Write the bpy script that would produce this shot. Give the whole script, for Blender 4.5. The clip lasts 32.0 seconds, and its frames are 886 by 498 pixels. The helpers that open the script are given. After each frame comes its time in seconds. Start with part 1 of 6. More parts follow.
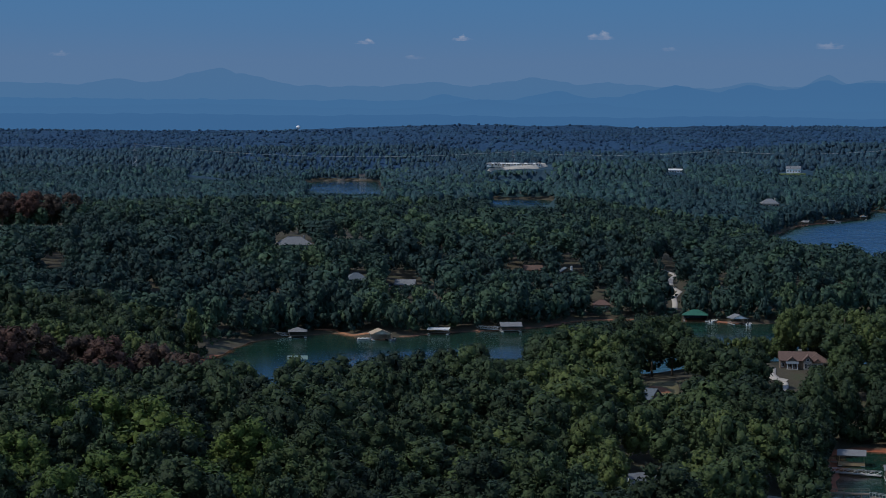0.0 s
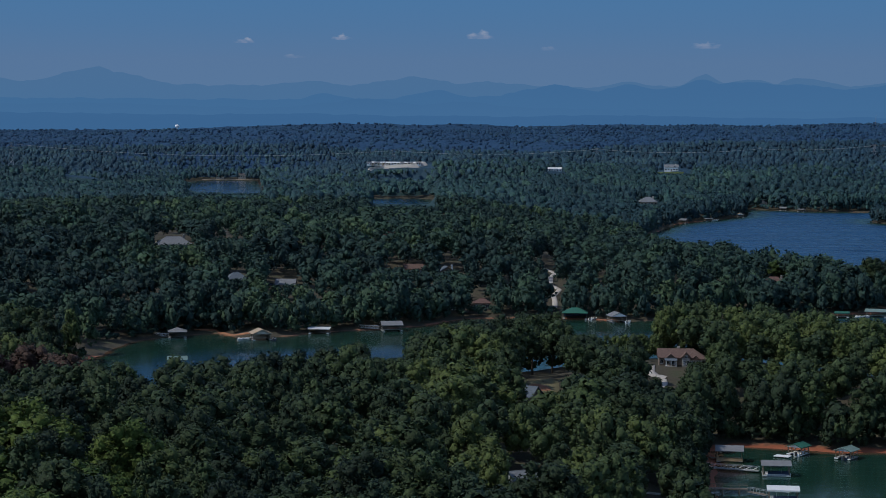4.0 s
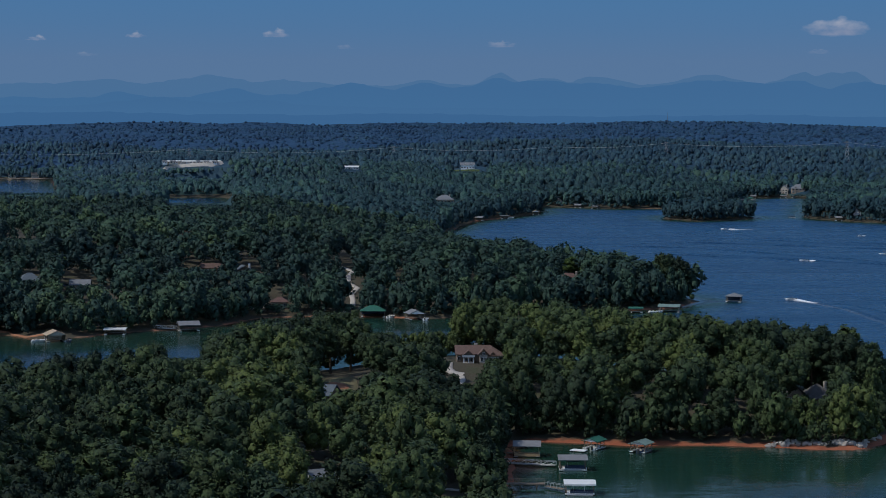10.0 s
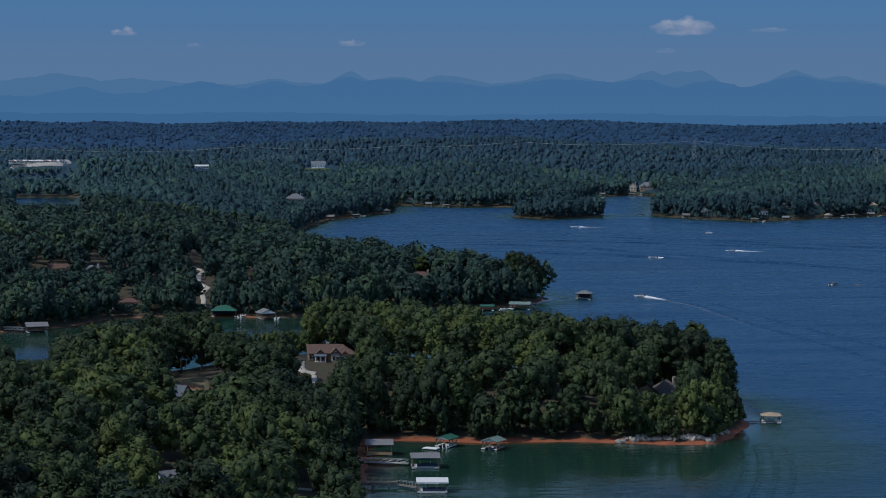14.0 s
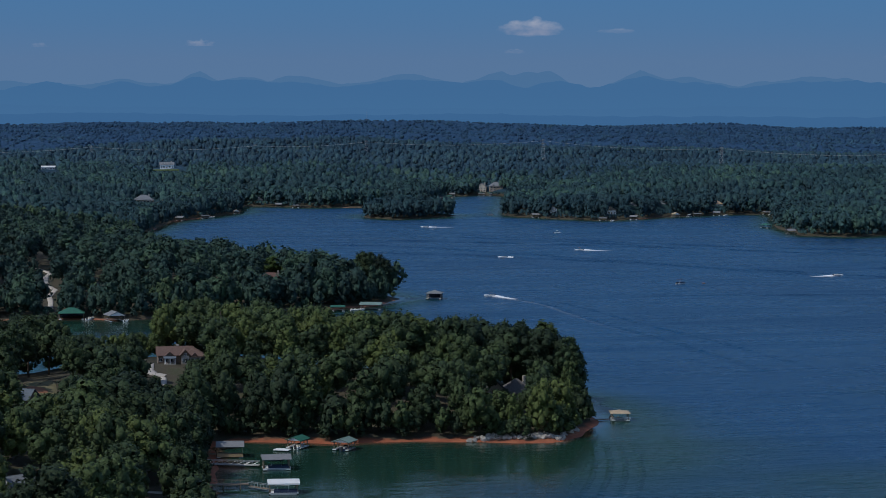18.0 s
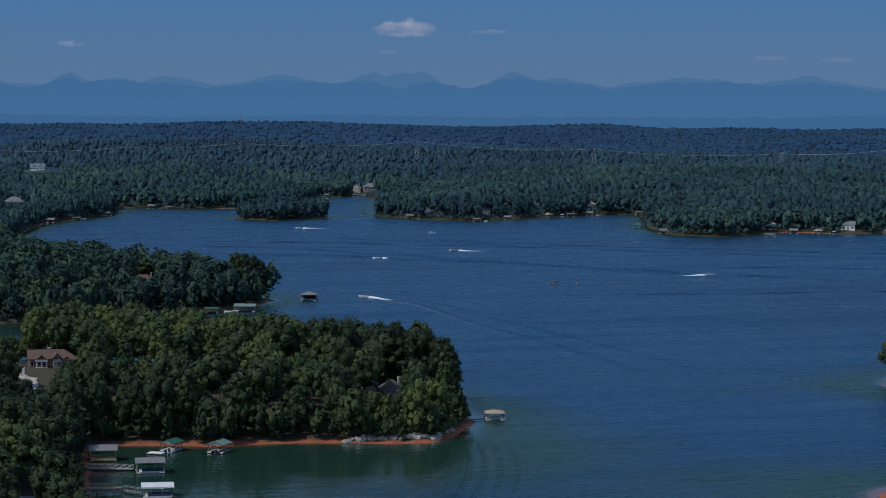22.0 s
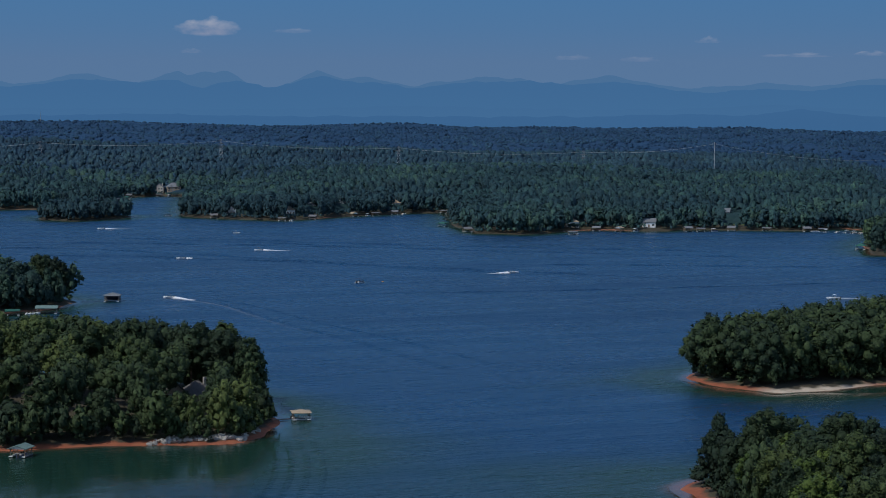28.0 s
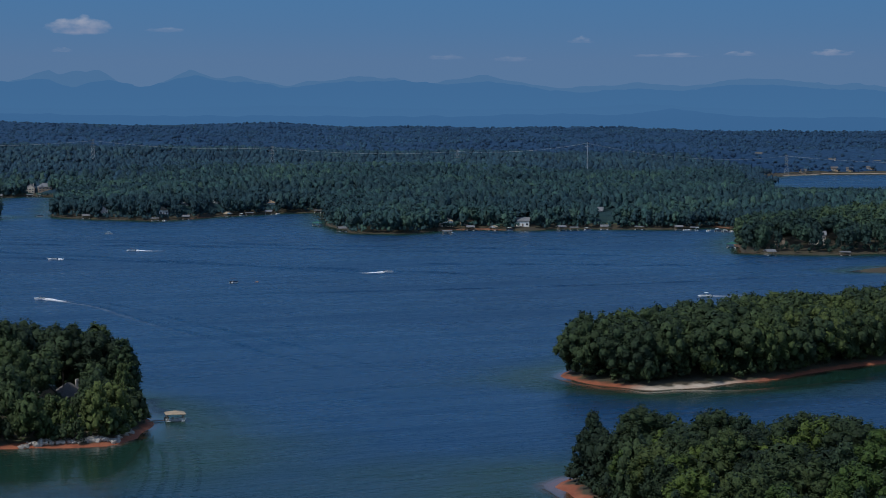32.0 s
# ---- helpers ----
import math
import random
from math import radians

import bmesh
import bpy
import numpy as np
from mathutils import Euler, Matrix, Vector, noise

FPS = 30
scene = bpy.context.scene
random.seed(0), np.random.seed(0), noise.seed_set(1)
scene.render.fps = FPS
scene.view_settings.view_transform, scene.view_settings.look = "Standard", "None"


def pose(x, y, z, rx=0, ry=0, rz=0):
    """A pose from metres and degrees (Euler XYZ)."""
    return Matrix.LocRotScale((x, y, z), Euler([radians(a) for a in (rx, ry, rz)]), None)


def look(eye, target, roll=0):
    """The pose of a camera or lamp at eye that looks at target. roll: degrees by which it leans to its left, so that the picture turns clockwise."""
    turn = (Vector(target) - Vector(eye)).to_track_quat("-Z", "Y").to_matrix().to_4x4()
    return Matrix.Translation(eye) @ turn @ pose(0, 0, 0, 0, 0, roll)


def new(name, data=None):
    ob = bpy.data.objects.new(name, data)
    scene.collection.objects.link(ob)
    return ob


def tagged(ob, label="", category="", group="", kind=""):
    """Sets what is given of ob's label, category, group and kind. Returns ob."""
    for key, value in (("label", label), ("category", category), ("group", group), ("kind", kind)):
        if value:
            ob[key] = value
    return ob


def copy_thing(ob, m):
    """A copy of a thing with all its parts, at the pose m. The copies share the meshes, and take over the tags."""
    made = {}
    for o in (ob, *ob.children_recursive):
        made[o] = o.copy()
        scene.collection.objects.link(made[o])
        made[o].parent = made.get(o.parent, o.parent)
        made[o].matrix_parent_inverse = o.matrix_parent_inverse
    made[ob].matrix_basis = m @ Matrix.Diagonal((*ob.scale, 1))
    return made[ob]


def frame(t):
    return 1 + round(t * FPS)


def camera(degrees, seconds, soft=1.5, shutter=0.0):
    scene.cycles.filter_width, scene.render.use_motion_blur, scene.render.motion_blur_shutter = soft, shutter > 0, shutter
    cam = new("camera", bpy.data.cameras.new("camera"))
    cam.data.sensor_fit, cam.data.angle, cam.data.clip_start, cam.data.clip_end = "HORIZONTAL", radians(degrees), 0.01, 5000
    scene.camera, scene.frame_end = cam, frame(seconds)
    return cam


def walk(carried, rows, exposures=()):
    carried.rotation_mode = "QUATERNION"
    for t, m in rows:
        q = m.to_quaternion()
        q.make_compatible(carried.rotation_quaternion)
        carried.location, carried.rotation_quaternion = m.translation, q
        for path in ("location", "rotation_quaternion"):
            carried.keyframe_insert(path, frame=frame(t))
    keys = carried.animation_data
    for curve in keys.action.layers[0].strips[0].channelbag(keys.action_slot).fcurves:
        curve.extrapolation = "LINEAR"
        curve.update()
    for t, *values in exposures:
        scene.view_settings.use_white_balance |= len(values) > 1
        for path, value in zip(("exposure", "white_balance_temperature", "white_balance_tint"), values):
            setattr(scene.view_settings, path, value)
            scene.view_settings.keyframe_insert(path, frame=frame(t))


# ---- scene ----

HEIGHT = 95.0
cam = camera(24.22, 32.0, 0.5)
# seconds, heading to the right of north, tilt down, lean (degrees); the drone hovers and pans
HEADINGS = [
    (0.0, -0.000, 3.683, 0.331), (1.0, 0.693, 3.685, 0.330), (2.0, 1.488, 3.689, 0.328), (3.0, 2.379, 3.691, 0.326),
    (4.0, 3.321, 3.693, 0.316), (5.0, 4.274, 3.696, 0.300), (6.0, 5.168, 3.702, 0.289), (7.0, 5.983, 3.706, 0.284),
    (8.0, 6.959, 3.707, 0.281), (9.0, 7.914, 3.713, 0.276), (10.0, 8.947, 3.712, 0.270), (11.0, 9.965, 3.721, 0.262),
    (12.0, 10.980, 3.724, 0.253), (13.0, 12.041, 3.725, 0.245), (14.0, 13.078, 3.731, 0.238), (15.0, 14.132, 3.729, 0.231),
    (16.0, 15.172, 3.725, 0.220), (17.0, 16.213, 3.718, 0.213), (18.0, 17.238, 3.705, 0.210), (19.0, 18.102, 3.698, 0.205),
    (20.0, 18.997, 3.686, 0.198), (21.0, 19.863, 3.678, 0.191), (22.0, 20.728, 3.669, 0.182), (23.0, 21.687, 3.666, 0.174),
    (24.0, 22.590, 3.668, 0.165), (25.0, 23.485, 3.673, 0.158), (26.0, 24.377, 3.677, 0.149), (27.0, 25.248, 3.679, 0.136),
    (28.0, 26.136, 3.682, 0.128), (29.0, 26.979, 3.684, 0.125), (30.0, 27.834, 3.679, 0.121), (31.0, 28.742, 3.683, 0.118),
    (32.0, 29.623, 3.687, 0.117),
]


def aim(heading, tilt, lean):
    a, b = radians(heading), radians(tilt)
    way = Vector((math.sin(a) * math.cos(b), math.cos(a) * math.cos(b), -math.sin(b)))
    eye = Vector((0, 0, HEIGHT))
    return look(eye, eye + way * 100, lean)


walk(cam, [(t, aim(h, p, r)) for t, h, p, r in HEADINGS], [(0.0, -0.5, 6050, 10), (32.0, -0.5, 6050, 10)])

# ---- world and sun ----
SUN_AZ, SUN_EL = -98.0, 52.0
world = bpy.data.worlds.new("sky")
scene.world = world
world.use_nodes = True
wn = world.node_tree.nodes
sky = wn.new("ShaderNodeTexSky")
sky.sky_type, sky.sun_disc = "NISHITA", False
sky.sun_elevation, sky.sun_rotation = radians(SUN_EL), radians(SUN_AZ)
sky.altitude, sky.air_density, sky.dust_density, sky.ozone_density = 300, 1.0, 0.6, 2.0
wn["Background"].inputs["Strength"].default_value = 0.15
world.node_tree.links.new(sky.outputs["Color"], wn["Background"].inputs["Color"])
sun = new("sun", bpy.data.lights.new("sun", "SUN"))
sun.data.energy, sun.data.angle, sun.data.color = 3.1, radians(0.53), (1.0, 0.93, 0.82)
sa, se = radians(SUN_AZ), radians(SUN_EL)
sun_at = Vector((math.sin(sa) * math.cos(se), math.cos(sa) * math.cos(se), math.sin(se))) * 800
sun.matrix_world = look(sun_at, (0, 0, 0))

# ---- materials ----


class Nodes:
    def __init__(self, name):
        self.mat = bpy.data.materials.new(name)
        self.mat.use_nodes = True
        self.t = self.mat.node_tree
        self.p = self.t.nodes["Principled BSDF"]

    def add(self, kind, **inputs):
        n = self.t.nodes.new("ShaderNode" + kind)
        for k, v in inputs.items():
            self.set(n, k.replace("_", " "), v)
        return n

    def set(self, n, key, v):
        s = n.inputs[key]
        if hasattr(v, "is_output"):
            self.t.links.new(v, s)
        else:
            s.default_value = v

    def noise(self, vec, scale, detail=3.0, rough=0.55):
        n = self.add("TexNoise", Scale=scale, Detail=detail, Roughness=rough)
        if vec is not None:
            self.set(n, "Vector", vec)
        return n.outputs["Fac"]

    def ramp(self, fac, *stops):
        n = self.add("ValToRGB", Fac=fac)
        e = n.color_ramp.elements
        while len(e) < len(stops):
            e.new(0.5)
        for k, (pos, c) in zip(e, stops):
            k.position, k.color = pos, (*c, 1) if len(c) == 3 else c
        return n.outputs["Color"]

    def mix(self, fac, a, b, how="MIX"):
        n = self.t.nodes.new("ShaderNodeMix")
        n.data_type, n.blend_type = "RGBA", how
        for i, v in ((0, fac), (6, a), (7, b)):
            if hasattr(v, "is_output"):
                self.t.links.new(v, n.inputs[i])
            else:
                n.inputs[i].default_value = (*v, 1) if i and len(v) == 3 else v
        return n.outputs[2]

    def math(self, how, a, b=0.0):
        n = self.t.nodes.new("ShaderNodeMath")
        n.operation = how
        for i, v in enumerate((a, b)):
            if hasattr(v, "is_output"):
                self.t.links.new(v, n.inputs[i])
            else:
                n.inputs[i].default_value = v
        return n.outputs[0]

    def bump(self, height, strength=0.5, distance=0.1):
        n = self.add("Bump", Height=height, Strength=strength, Distance=distance)
        self.set(self.p, "Normal", n.outputs["Normal"])

    def coords(self, which="Object"):
        return self.t.nodes.new("ShaderNodeTexCoord").outputs[which]

    def place(self):
        return self.t.nodes.new("ShaderNodeNewGeometry").outputs["Position"]

    def island(self):
        return self.t.nodes.new("ShaderNodeNewGeometry").outputs["Random Per Island"]

    def each(self):
        return self.t.nodes.new("ShaderNodeObjectInfo").outputs["Random"]

    def attribute(self, name):
        n = self.t.nodes.new("ShaderNodeAttribute")
        n.attribute_name = name
        return n.outputs["Fac"]

    def done(self, color, rough=0.7, **more):
        self.set(self.p, "Base Color", (*color, 1) if isinstance(color, tuple) else color)
        self.set(self.p, "Roughness", rough)
        for k, v in more.items():
            self.set(self.p, k.replace("_", " "), v)
        return self.mat


def paint(name, color, rough=0.6, vary=0.25, scale=2.0, **more):
    """A plain coat with grain and stains at two sizes."""
    n = Nodes(name)
    c = n.coords()
    a = n.noise(c, scale, 4)
    b = n.noise(c, scale * 9, 3)
    f = n.math("ADD", n.math("MULTIPLY", a, 0.7), n.math("MULTIPLY", b, 0.3))
    lo = tuple(x * (1 - vary) for x in color)
    hi = tuple(min(0.95, x * (1 + vary)) for x in color)
    n.bump(b, 0.25, 0.02)
    return n.done(n.ramp(f, (0.3, lo), (0.7, hi)), rough, **more)


def leaves(name, stops, per_tree, spread=0.2, grain=2.0, depth=0.5, lift=0.28):
    """Foliage: a tree's own tint, then every clump of leaves its own, broken up by sprays of leaves."""
    n = Nodes(name)
    pos = n.place()
    base = n.ramp(per_tree(n), *stops)
    fine = n.noise(pos, grain, 3, 0.7)
    lo, hi = 1 - 0.7 * depth, 1 + 0.75 * depth
    sprays = n.ramp(fine, (0.36, (lo, lo, lo)), (0.52, (0.95, 0.95, 0.95)), (0.68, (hi, hi, hi * 0.9)))
    i = n.island()
    light = n.math("ADD", n.math("MULTIPLY", i, spread * 2), 1 - spread)
    g = n.add("CombineColor")
    for k in ("Red", "Green", "Blue"):
        n.set(g, k, light)
    col = n.mix(1.0, n.mix(1.0, base, sprays, "MULTIPLY"), g.outputs["Color"], "MULTIPLY")
    # normals bent upwards to brighten shaded sides; far woods' larger lift imitates haze
    up = n.add("VectorMath")
    up.operation = "ADD"
    n.set(up, 0, n.t.nodes.new("ShaderNodeNewGeometry").outputs["Normal"])
    n.set(up, 1, (0.0, 0.0, lift))
    bump = n.add("Bump", Height=n.noise(pos, grain * 0.9, 3, 0.7), Strength=0.8, Distance=0.9 / grain)
    unit = n.add("VectorMath")
    unit.operation = "NORMALIZE"
    n.set(unit, 0, up.outputs["Vector"])
    n.set(bump, "Normal", unit.outputs["Vector"])
    n.set(n.p, "Normal", bump.outputs["Normal"])
    return n.done(col, 0.65, Specular_IOR_Level=0.15)


GREENS = ((0.0, (0.018, 0.032, 0.019)), (0.35, (0.029, 0.048, 0.022)), (0.7, (0.044, 0.067, 0.027)),
          (0.92, (0.059, 0.086, 0.029)), (1.0, (0.080, 0.105, 0.031)))
PINES = ((0.0, (0.021, 0.039, 0.024)), (0.6, (0.033, 0.055, 0.028)), (1.0, (0.051, 0.079, 0.030)))
# hill greens with a little of the distance haze painted in
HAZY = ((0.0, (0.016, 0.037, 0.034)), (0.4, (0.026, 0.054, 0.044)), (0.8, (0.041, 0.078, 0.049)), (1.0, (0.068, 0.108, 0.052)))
LEAF = leaves("broad_leaves", tuple((p, tuple(0.86 * q for q in c)) for p, c in GREENS), Nodes.each, 0.22, 2.3)
NEEDLE = leaves("pine_needles", PINES, Nodes.each, 0.22, 2.9)
LIME = leaves("lime_green_leaves", ((0.0, (0.043, 0.075, 0.019)), (1.0, (0.075, 0.105, 0.021))), Nodes.each)
RUSSET = leaves("russet_leaves", ((0.0, (0.058, 0.042, 0.032)), (1.0, (0.092, 0.046, 0.036))), Nodes.each)
WOODS = leaves("woodland_leaves", GREENS, lambda n: n.attribute("tint"), 0.22, 1.8)
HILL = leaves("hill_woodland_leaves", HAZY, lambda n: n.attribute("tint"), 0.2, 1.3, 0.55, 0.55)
# far trees: air haze mixed into the leaf colour, more blue with range
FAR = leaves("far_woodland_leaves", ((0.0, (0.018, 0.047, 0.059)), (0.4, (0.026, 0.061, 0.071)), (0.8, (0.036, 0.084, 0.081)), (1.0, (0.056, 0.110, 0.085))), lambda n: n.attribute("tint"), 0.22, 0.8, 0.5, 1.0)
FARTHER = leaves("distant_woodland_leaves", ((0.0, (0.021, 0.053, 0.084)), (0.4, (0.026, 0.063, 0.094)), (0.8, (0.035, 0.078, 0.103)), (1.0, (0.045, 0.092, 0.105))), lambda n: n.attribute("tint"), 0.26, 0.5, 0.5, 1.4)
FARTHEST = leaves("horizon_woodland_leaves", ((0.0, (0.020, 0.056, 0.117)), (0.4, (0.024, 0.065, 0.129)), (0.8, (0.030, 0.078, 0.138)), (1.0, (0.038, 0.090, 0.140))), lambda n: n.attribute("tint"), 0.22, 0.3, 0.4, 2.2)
BARK = paint("bark", (0.10, 0.075, 0.055), 0.9, 0.35, 1.5)


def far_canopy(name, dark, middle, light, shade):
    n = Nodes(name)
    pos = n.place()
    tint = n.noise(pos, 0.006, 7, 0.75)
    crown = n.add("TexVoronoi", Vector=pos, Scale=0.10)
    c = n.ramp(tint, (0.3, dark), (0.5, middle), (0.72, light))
    # shade between the crowns is put into the colour, towards each cell's rim
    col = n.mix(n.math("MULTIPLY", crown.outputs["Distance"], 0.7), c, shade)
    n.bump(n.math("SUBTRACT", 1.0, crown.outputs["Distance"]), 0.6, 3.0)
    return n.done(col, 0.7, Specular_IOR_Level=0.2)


# distance haze painted into the base colours, bluer from sheet to sheet
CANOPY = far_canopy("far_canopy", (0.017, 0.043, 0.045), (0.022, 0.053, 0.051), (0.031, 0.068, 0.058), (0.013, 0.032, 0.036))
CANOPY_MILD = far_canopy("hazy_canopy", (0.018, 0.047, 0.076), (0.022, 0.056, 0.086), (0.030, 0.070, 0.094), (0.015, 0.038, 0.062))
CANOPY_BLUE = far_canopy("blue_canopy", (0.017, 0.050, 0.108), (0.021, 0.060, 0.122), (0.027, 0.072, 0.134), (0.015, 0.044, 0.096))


def ground_mat():
    n = Nodes("forest_ground")
    pos = n.place()
    z = n.add("SeparateXYZ", Vector=pos).outputs["Z"]
    edge = n.math("ADD", z, n.math("MULTIPLY", n.math("SUBTRACT", n.noise(pos, 0.15, 4), 0.5), 2.2))
    edge = n.math("ADD", edge, n.math("MULTIPLY", n.math("SUBTRACT", 1.0, n.attribute("clay")), 1.6))
    tan = n.math("SUBTRACT", 1.0, n.attribute("clay"))
    clay = n.mix(tan, n.ramp(n.noise(pos, 0.25, 5), (0.3, (0.22, 0.058, 0.026)), (0.7, (0.34, 0.115, 0.052))),
                 n.ramp(n.noise(pos, 0.3, 5), (0.3, (0.28, 0.175, 0.115)), (0.7, (0.42, 0.29, 0.205))))
    litter = n.ramp(n.noise(pos, 0.12, 5), (0.3, (0.042, 0.036, 0.022)), (0.55, (0.062, 0.052, 0.030)), (0.75, (0.044, 0.058, 0.022)))
    sand = n.ramp(n.noise(pos, 0.4, 4), (0.3, (0.42, 0.33, 0.24)), (0.7, (0.58, 0.50, 0.40)))
    clay = n.mix(n.attribute("sand"), clay, sand)
    col = n.mix(n.ramp(edge, (0.45, (0, 0, 0)), (0.95, (1, 1, 1))), clay, litter)
    n.bump(n.noise(pos, 1.2, 4), 0.6, 0.4)
    return n.done(col, 0.9)


GROUND = ground_mat()


def water_mat(name, choppy):
    n = Nodes(name)
    pos = n.place()
    shoal = n.attribute("shoal")
    wobble = n.math("MULTIPLY", n.math("SUBTRACT", n.noise(pos, 0.02, 3), 0.5), 0.35)
    s = n.math("ADD", shoal, wobble)
    deep = n.ramp(n.noise(pos, 0.004, 3), (0.35, (0.002, 0.033, 0.092)), (0.65, (0.003, 0.044, 0.116)))
    col = n.mix(n.ramp(s, (0.08, (0, 0, 0)), (0.45, (1, 1, 1))), deep, (0.012, 0.042, 0.030))
    col = n.mix(n.ramp(s, (0.76, (0, 0, 0)), (1.0, (1, 1, 1))), col, (0.17, 0.060, 0.026))
    m = n.add("Mapping", Vector=pos)
    m.inputs["Rotation"].default_value = (0, 0, radians(20))
    m.inputs["Scale"].default_value = (0.5, 1.6, 1)
    a = n.noise(m.outputs["Vector"], 0.22, 4, 0.6)
    b = n.noise(pos, 0.02, 2)
    fine = n.noise(m.outputs["Vector"], 0.75, 3, 0.6)
    long = n.noise(m.outputs["Vector"], 0.08, 3, 0.55)
    a = n.math("ADD", n.math("ADD", a, n.math("MULTIPLY", fine, 0.3)), n.math("MULTIPLY", long, 0.9))
    still = n.ramp(n.attribute("lee"), (0.25, (1, 1, 1)), (0.65, (0.10, 0.10, 0.10)))
    n.bump(n.math("MULTIPLY", n.math("MULTIPLY", a, n.math("ADD", b, 0.3)), still), 0.8, 1.7 * choppy)
    mm = n.add("Mapping", Vector=pos)
    mm.inputs["Rotation"].default_value = (0, 0, radians(-14))
    mm.inputs["Scale"].default_value = (0.10, 1.0, 1)
    streak = n.noise(mm.outputs["Vector"], 0.045, 4, 0.6)
    calm = n.ramp(streak, (0.38, (0.20, 0.20, 0.20)), (0.62, (0.36, 0.36, 0.36)))
    rough = n.mix(n.ramp(n.attribute("lee"), (0.25, (0, 0, 0)), (0.6, (1, 1, 1))), calm, (0.10, 0.10, 0.10))
    return n.done(col, rough, IOR=1.33, Specular_IOR_Level=0.45)


WATER = water_mat("lake_water", 1.0)
CHOP = water_mat("steep_wake_water", 2.2)


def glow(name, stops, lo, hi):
    """Sky and distance behind everything: self-lit colour by height, with the haze painted into it."""
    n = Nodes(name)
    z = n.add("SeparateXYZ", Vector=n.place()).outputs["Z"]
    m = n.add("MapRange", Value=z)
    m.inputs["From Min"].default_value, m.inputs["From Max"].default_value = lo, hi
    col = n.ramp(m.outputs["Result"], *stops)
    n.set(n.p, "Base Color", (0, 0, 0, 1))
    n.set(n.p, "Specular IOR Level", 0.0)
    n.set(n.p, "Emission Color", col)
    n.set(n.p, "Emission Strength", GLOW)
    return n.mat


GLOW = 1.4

# ---- building blocks ----


def mesh_from(name, verts, faces, material, smooth=False):
    """A mesh from arrays: verts n x 3, faces n x 3 or n x 4."""
    me = bpy.data.meshes.new(name)
    verts, faces = np.asarray(verts, np.float32), np.asarray(faces, np.int32)
    k = faces.shape[1]
    me.vertices.add(len(verts))
    me.vertices.foreach_set("co", verts.ravel())
    me.loops.add(faces.size)
    me.loops.foreach_set("vertex_index", faces.ravel())
    me.polygons.add(len(faces))
    me.polygons.foreach_set("loop_start", np.arange(0, faces.size, k, dtype=np.int32))
    if smooth:
        me.polygons.foreach_set("use_smooth", np.ones(len(faces), bool))
    me.update(calc_edges=True)
    me.materials.append(material)
    return me


def vertex_value(me, name, values):
    me.attributes.new(name, "FLOAT", "POINT").data.foreach_set("value", np.asarray(values, np.float32))


def lattice(shape, seed=0):
    return np.random.RandomState(seed).rand(*shape)


NOISE = lattice((256, 256), 7)


def bumps(x, y, size):
    """Smooth noise in the plan, 0 to 1, with cells of that size in metres."""
    u, v = np.asarray(x) / size + 1000.3, np.asarray(y) / size + 1000.7
    i, j = np.floor(u).astype(int), np.floor(v).astype(int)
    f, g = u - i, v - j
    f, g = f * f * (3 - 2 * f), g * g * (3 - 2 * g)
    a = lambda di, dj: NOISE[(i + di) % 256, (j + dj) % 256]
    return (a(0, 0) * (1 - f) + a(1, 0) * f) * (1 - g) + (a(0, 1) * (1 - f) + a(1, 1) * f) * g


# ---- the plan: shores of the lake ----
MAINLAND = [(-3500, -600), (60, -600), (60, 200), (75, 380), (88, 470), (104, 540), (111, 580), (121, 587), (131, 583),
            (148, 575), (170, 574), (191, 564), (209, 557), (222, 569), (236, 597), (244, 640), (236, 690), (205, 735),
            (165, 790), (112, 798), (82, 765), (60, 745), (25, 712), (-8, 668), (-30, 622), (-60, 604), (-85, 650), (-95, 760),
            (-82, 860), (-68, 879), (-55, 893), (-45, 899), (-34, 876), (-15, 889), (4, 906), (24, 914), (45, 928)]
MAINLAND += [(68, 966), (113, 963), (143, 951), (190, 965), (244, 976), (272, 989), (296, 1025), (285, 1060), (258, 1110),
             (249, 1230), (235, 1330), (230, 1450), (250, 1600), (300, 1780), (315, 1827), (357, 1884), (404, 1967),
             (438, 2119), (490, 2062), (553, 2055), (630, 2110), (700, 2250), (718, 2313), (766, 2334), (800, 2305),
             (760, 2200), (650, 1900), (635, 1852), (663, 1786), (696, 1743), (780, 1793), (855, 1828), (903, 1825),
             (850, 1720), (792, 1590), (764, 1484), (792, 1458), (855, 1496), (884, 1492), (909, 1459), (952, 1466)]
MAINLAND += [(1007, 1428), (1032, 1414), (1085, 1430), (1060, 1349), (951, 1231), (891, 1147), (915, 1121), (939, 1102), (977, 1095),
             (1100, 1060), (1600, 1000), (5600, 800), (5600, 5600), (-3500, 5600)]
ISLET = [(498, 1852), (519, 1812), (550, 1825), (581, 1847), (597, 1880), (560, 1910), (510, 1895)]
ISLAND = [(408, 632), (405, 612), (408, 599), (415, 584), (435, 582), (452, 585), (480, 587), (514, 602), (543, 608),
          (640, 640), (760, 700), (740, 745), (640, 705), (560, 682), (510, 668), (450, 652), (418, 642)]
POINT = [(294, 451), (303, 441), (306, 424), (322, 392), (336, 366), (400, 320), (600, 250), (600, -50), (100, -50),
         (130, 180), (216, 302), (262, 378), (279, 418), (285, 442)]
ARM_WEST = [(-360, 2736), (-208, 2762), (-178, 2995), (-92, 2998), (-75, 2600), (30, 2385), (62, 2362), (120, 2365), (130, 2200), (90, 2080), (-20, 2150), (-150, 2450),
            (-193, 2640), (-346, 2634)]
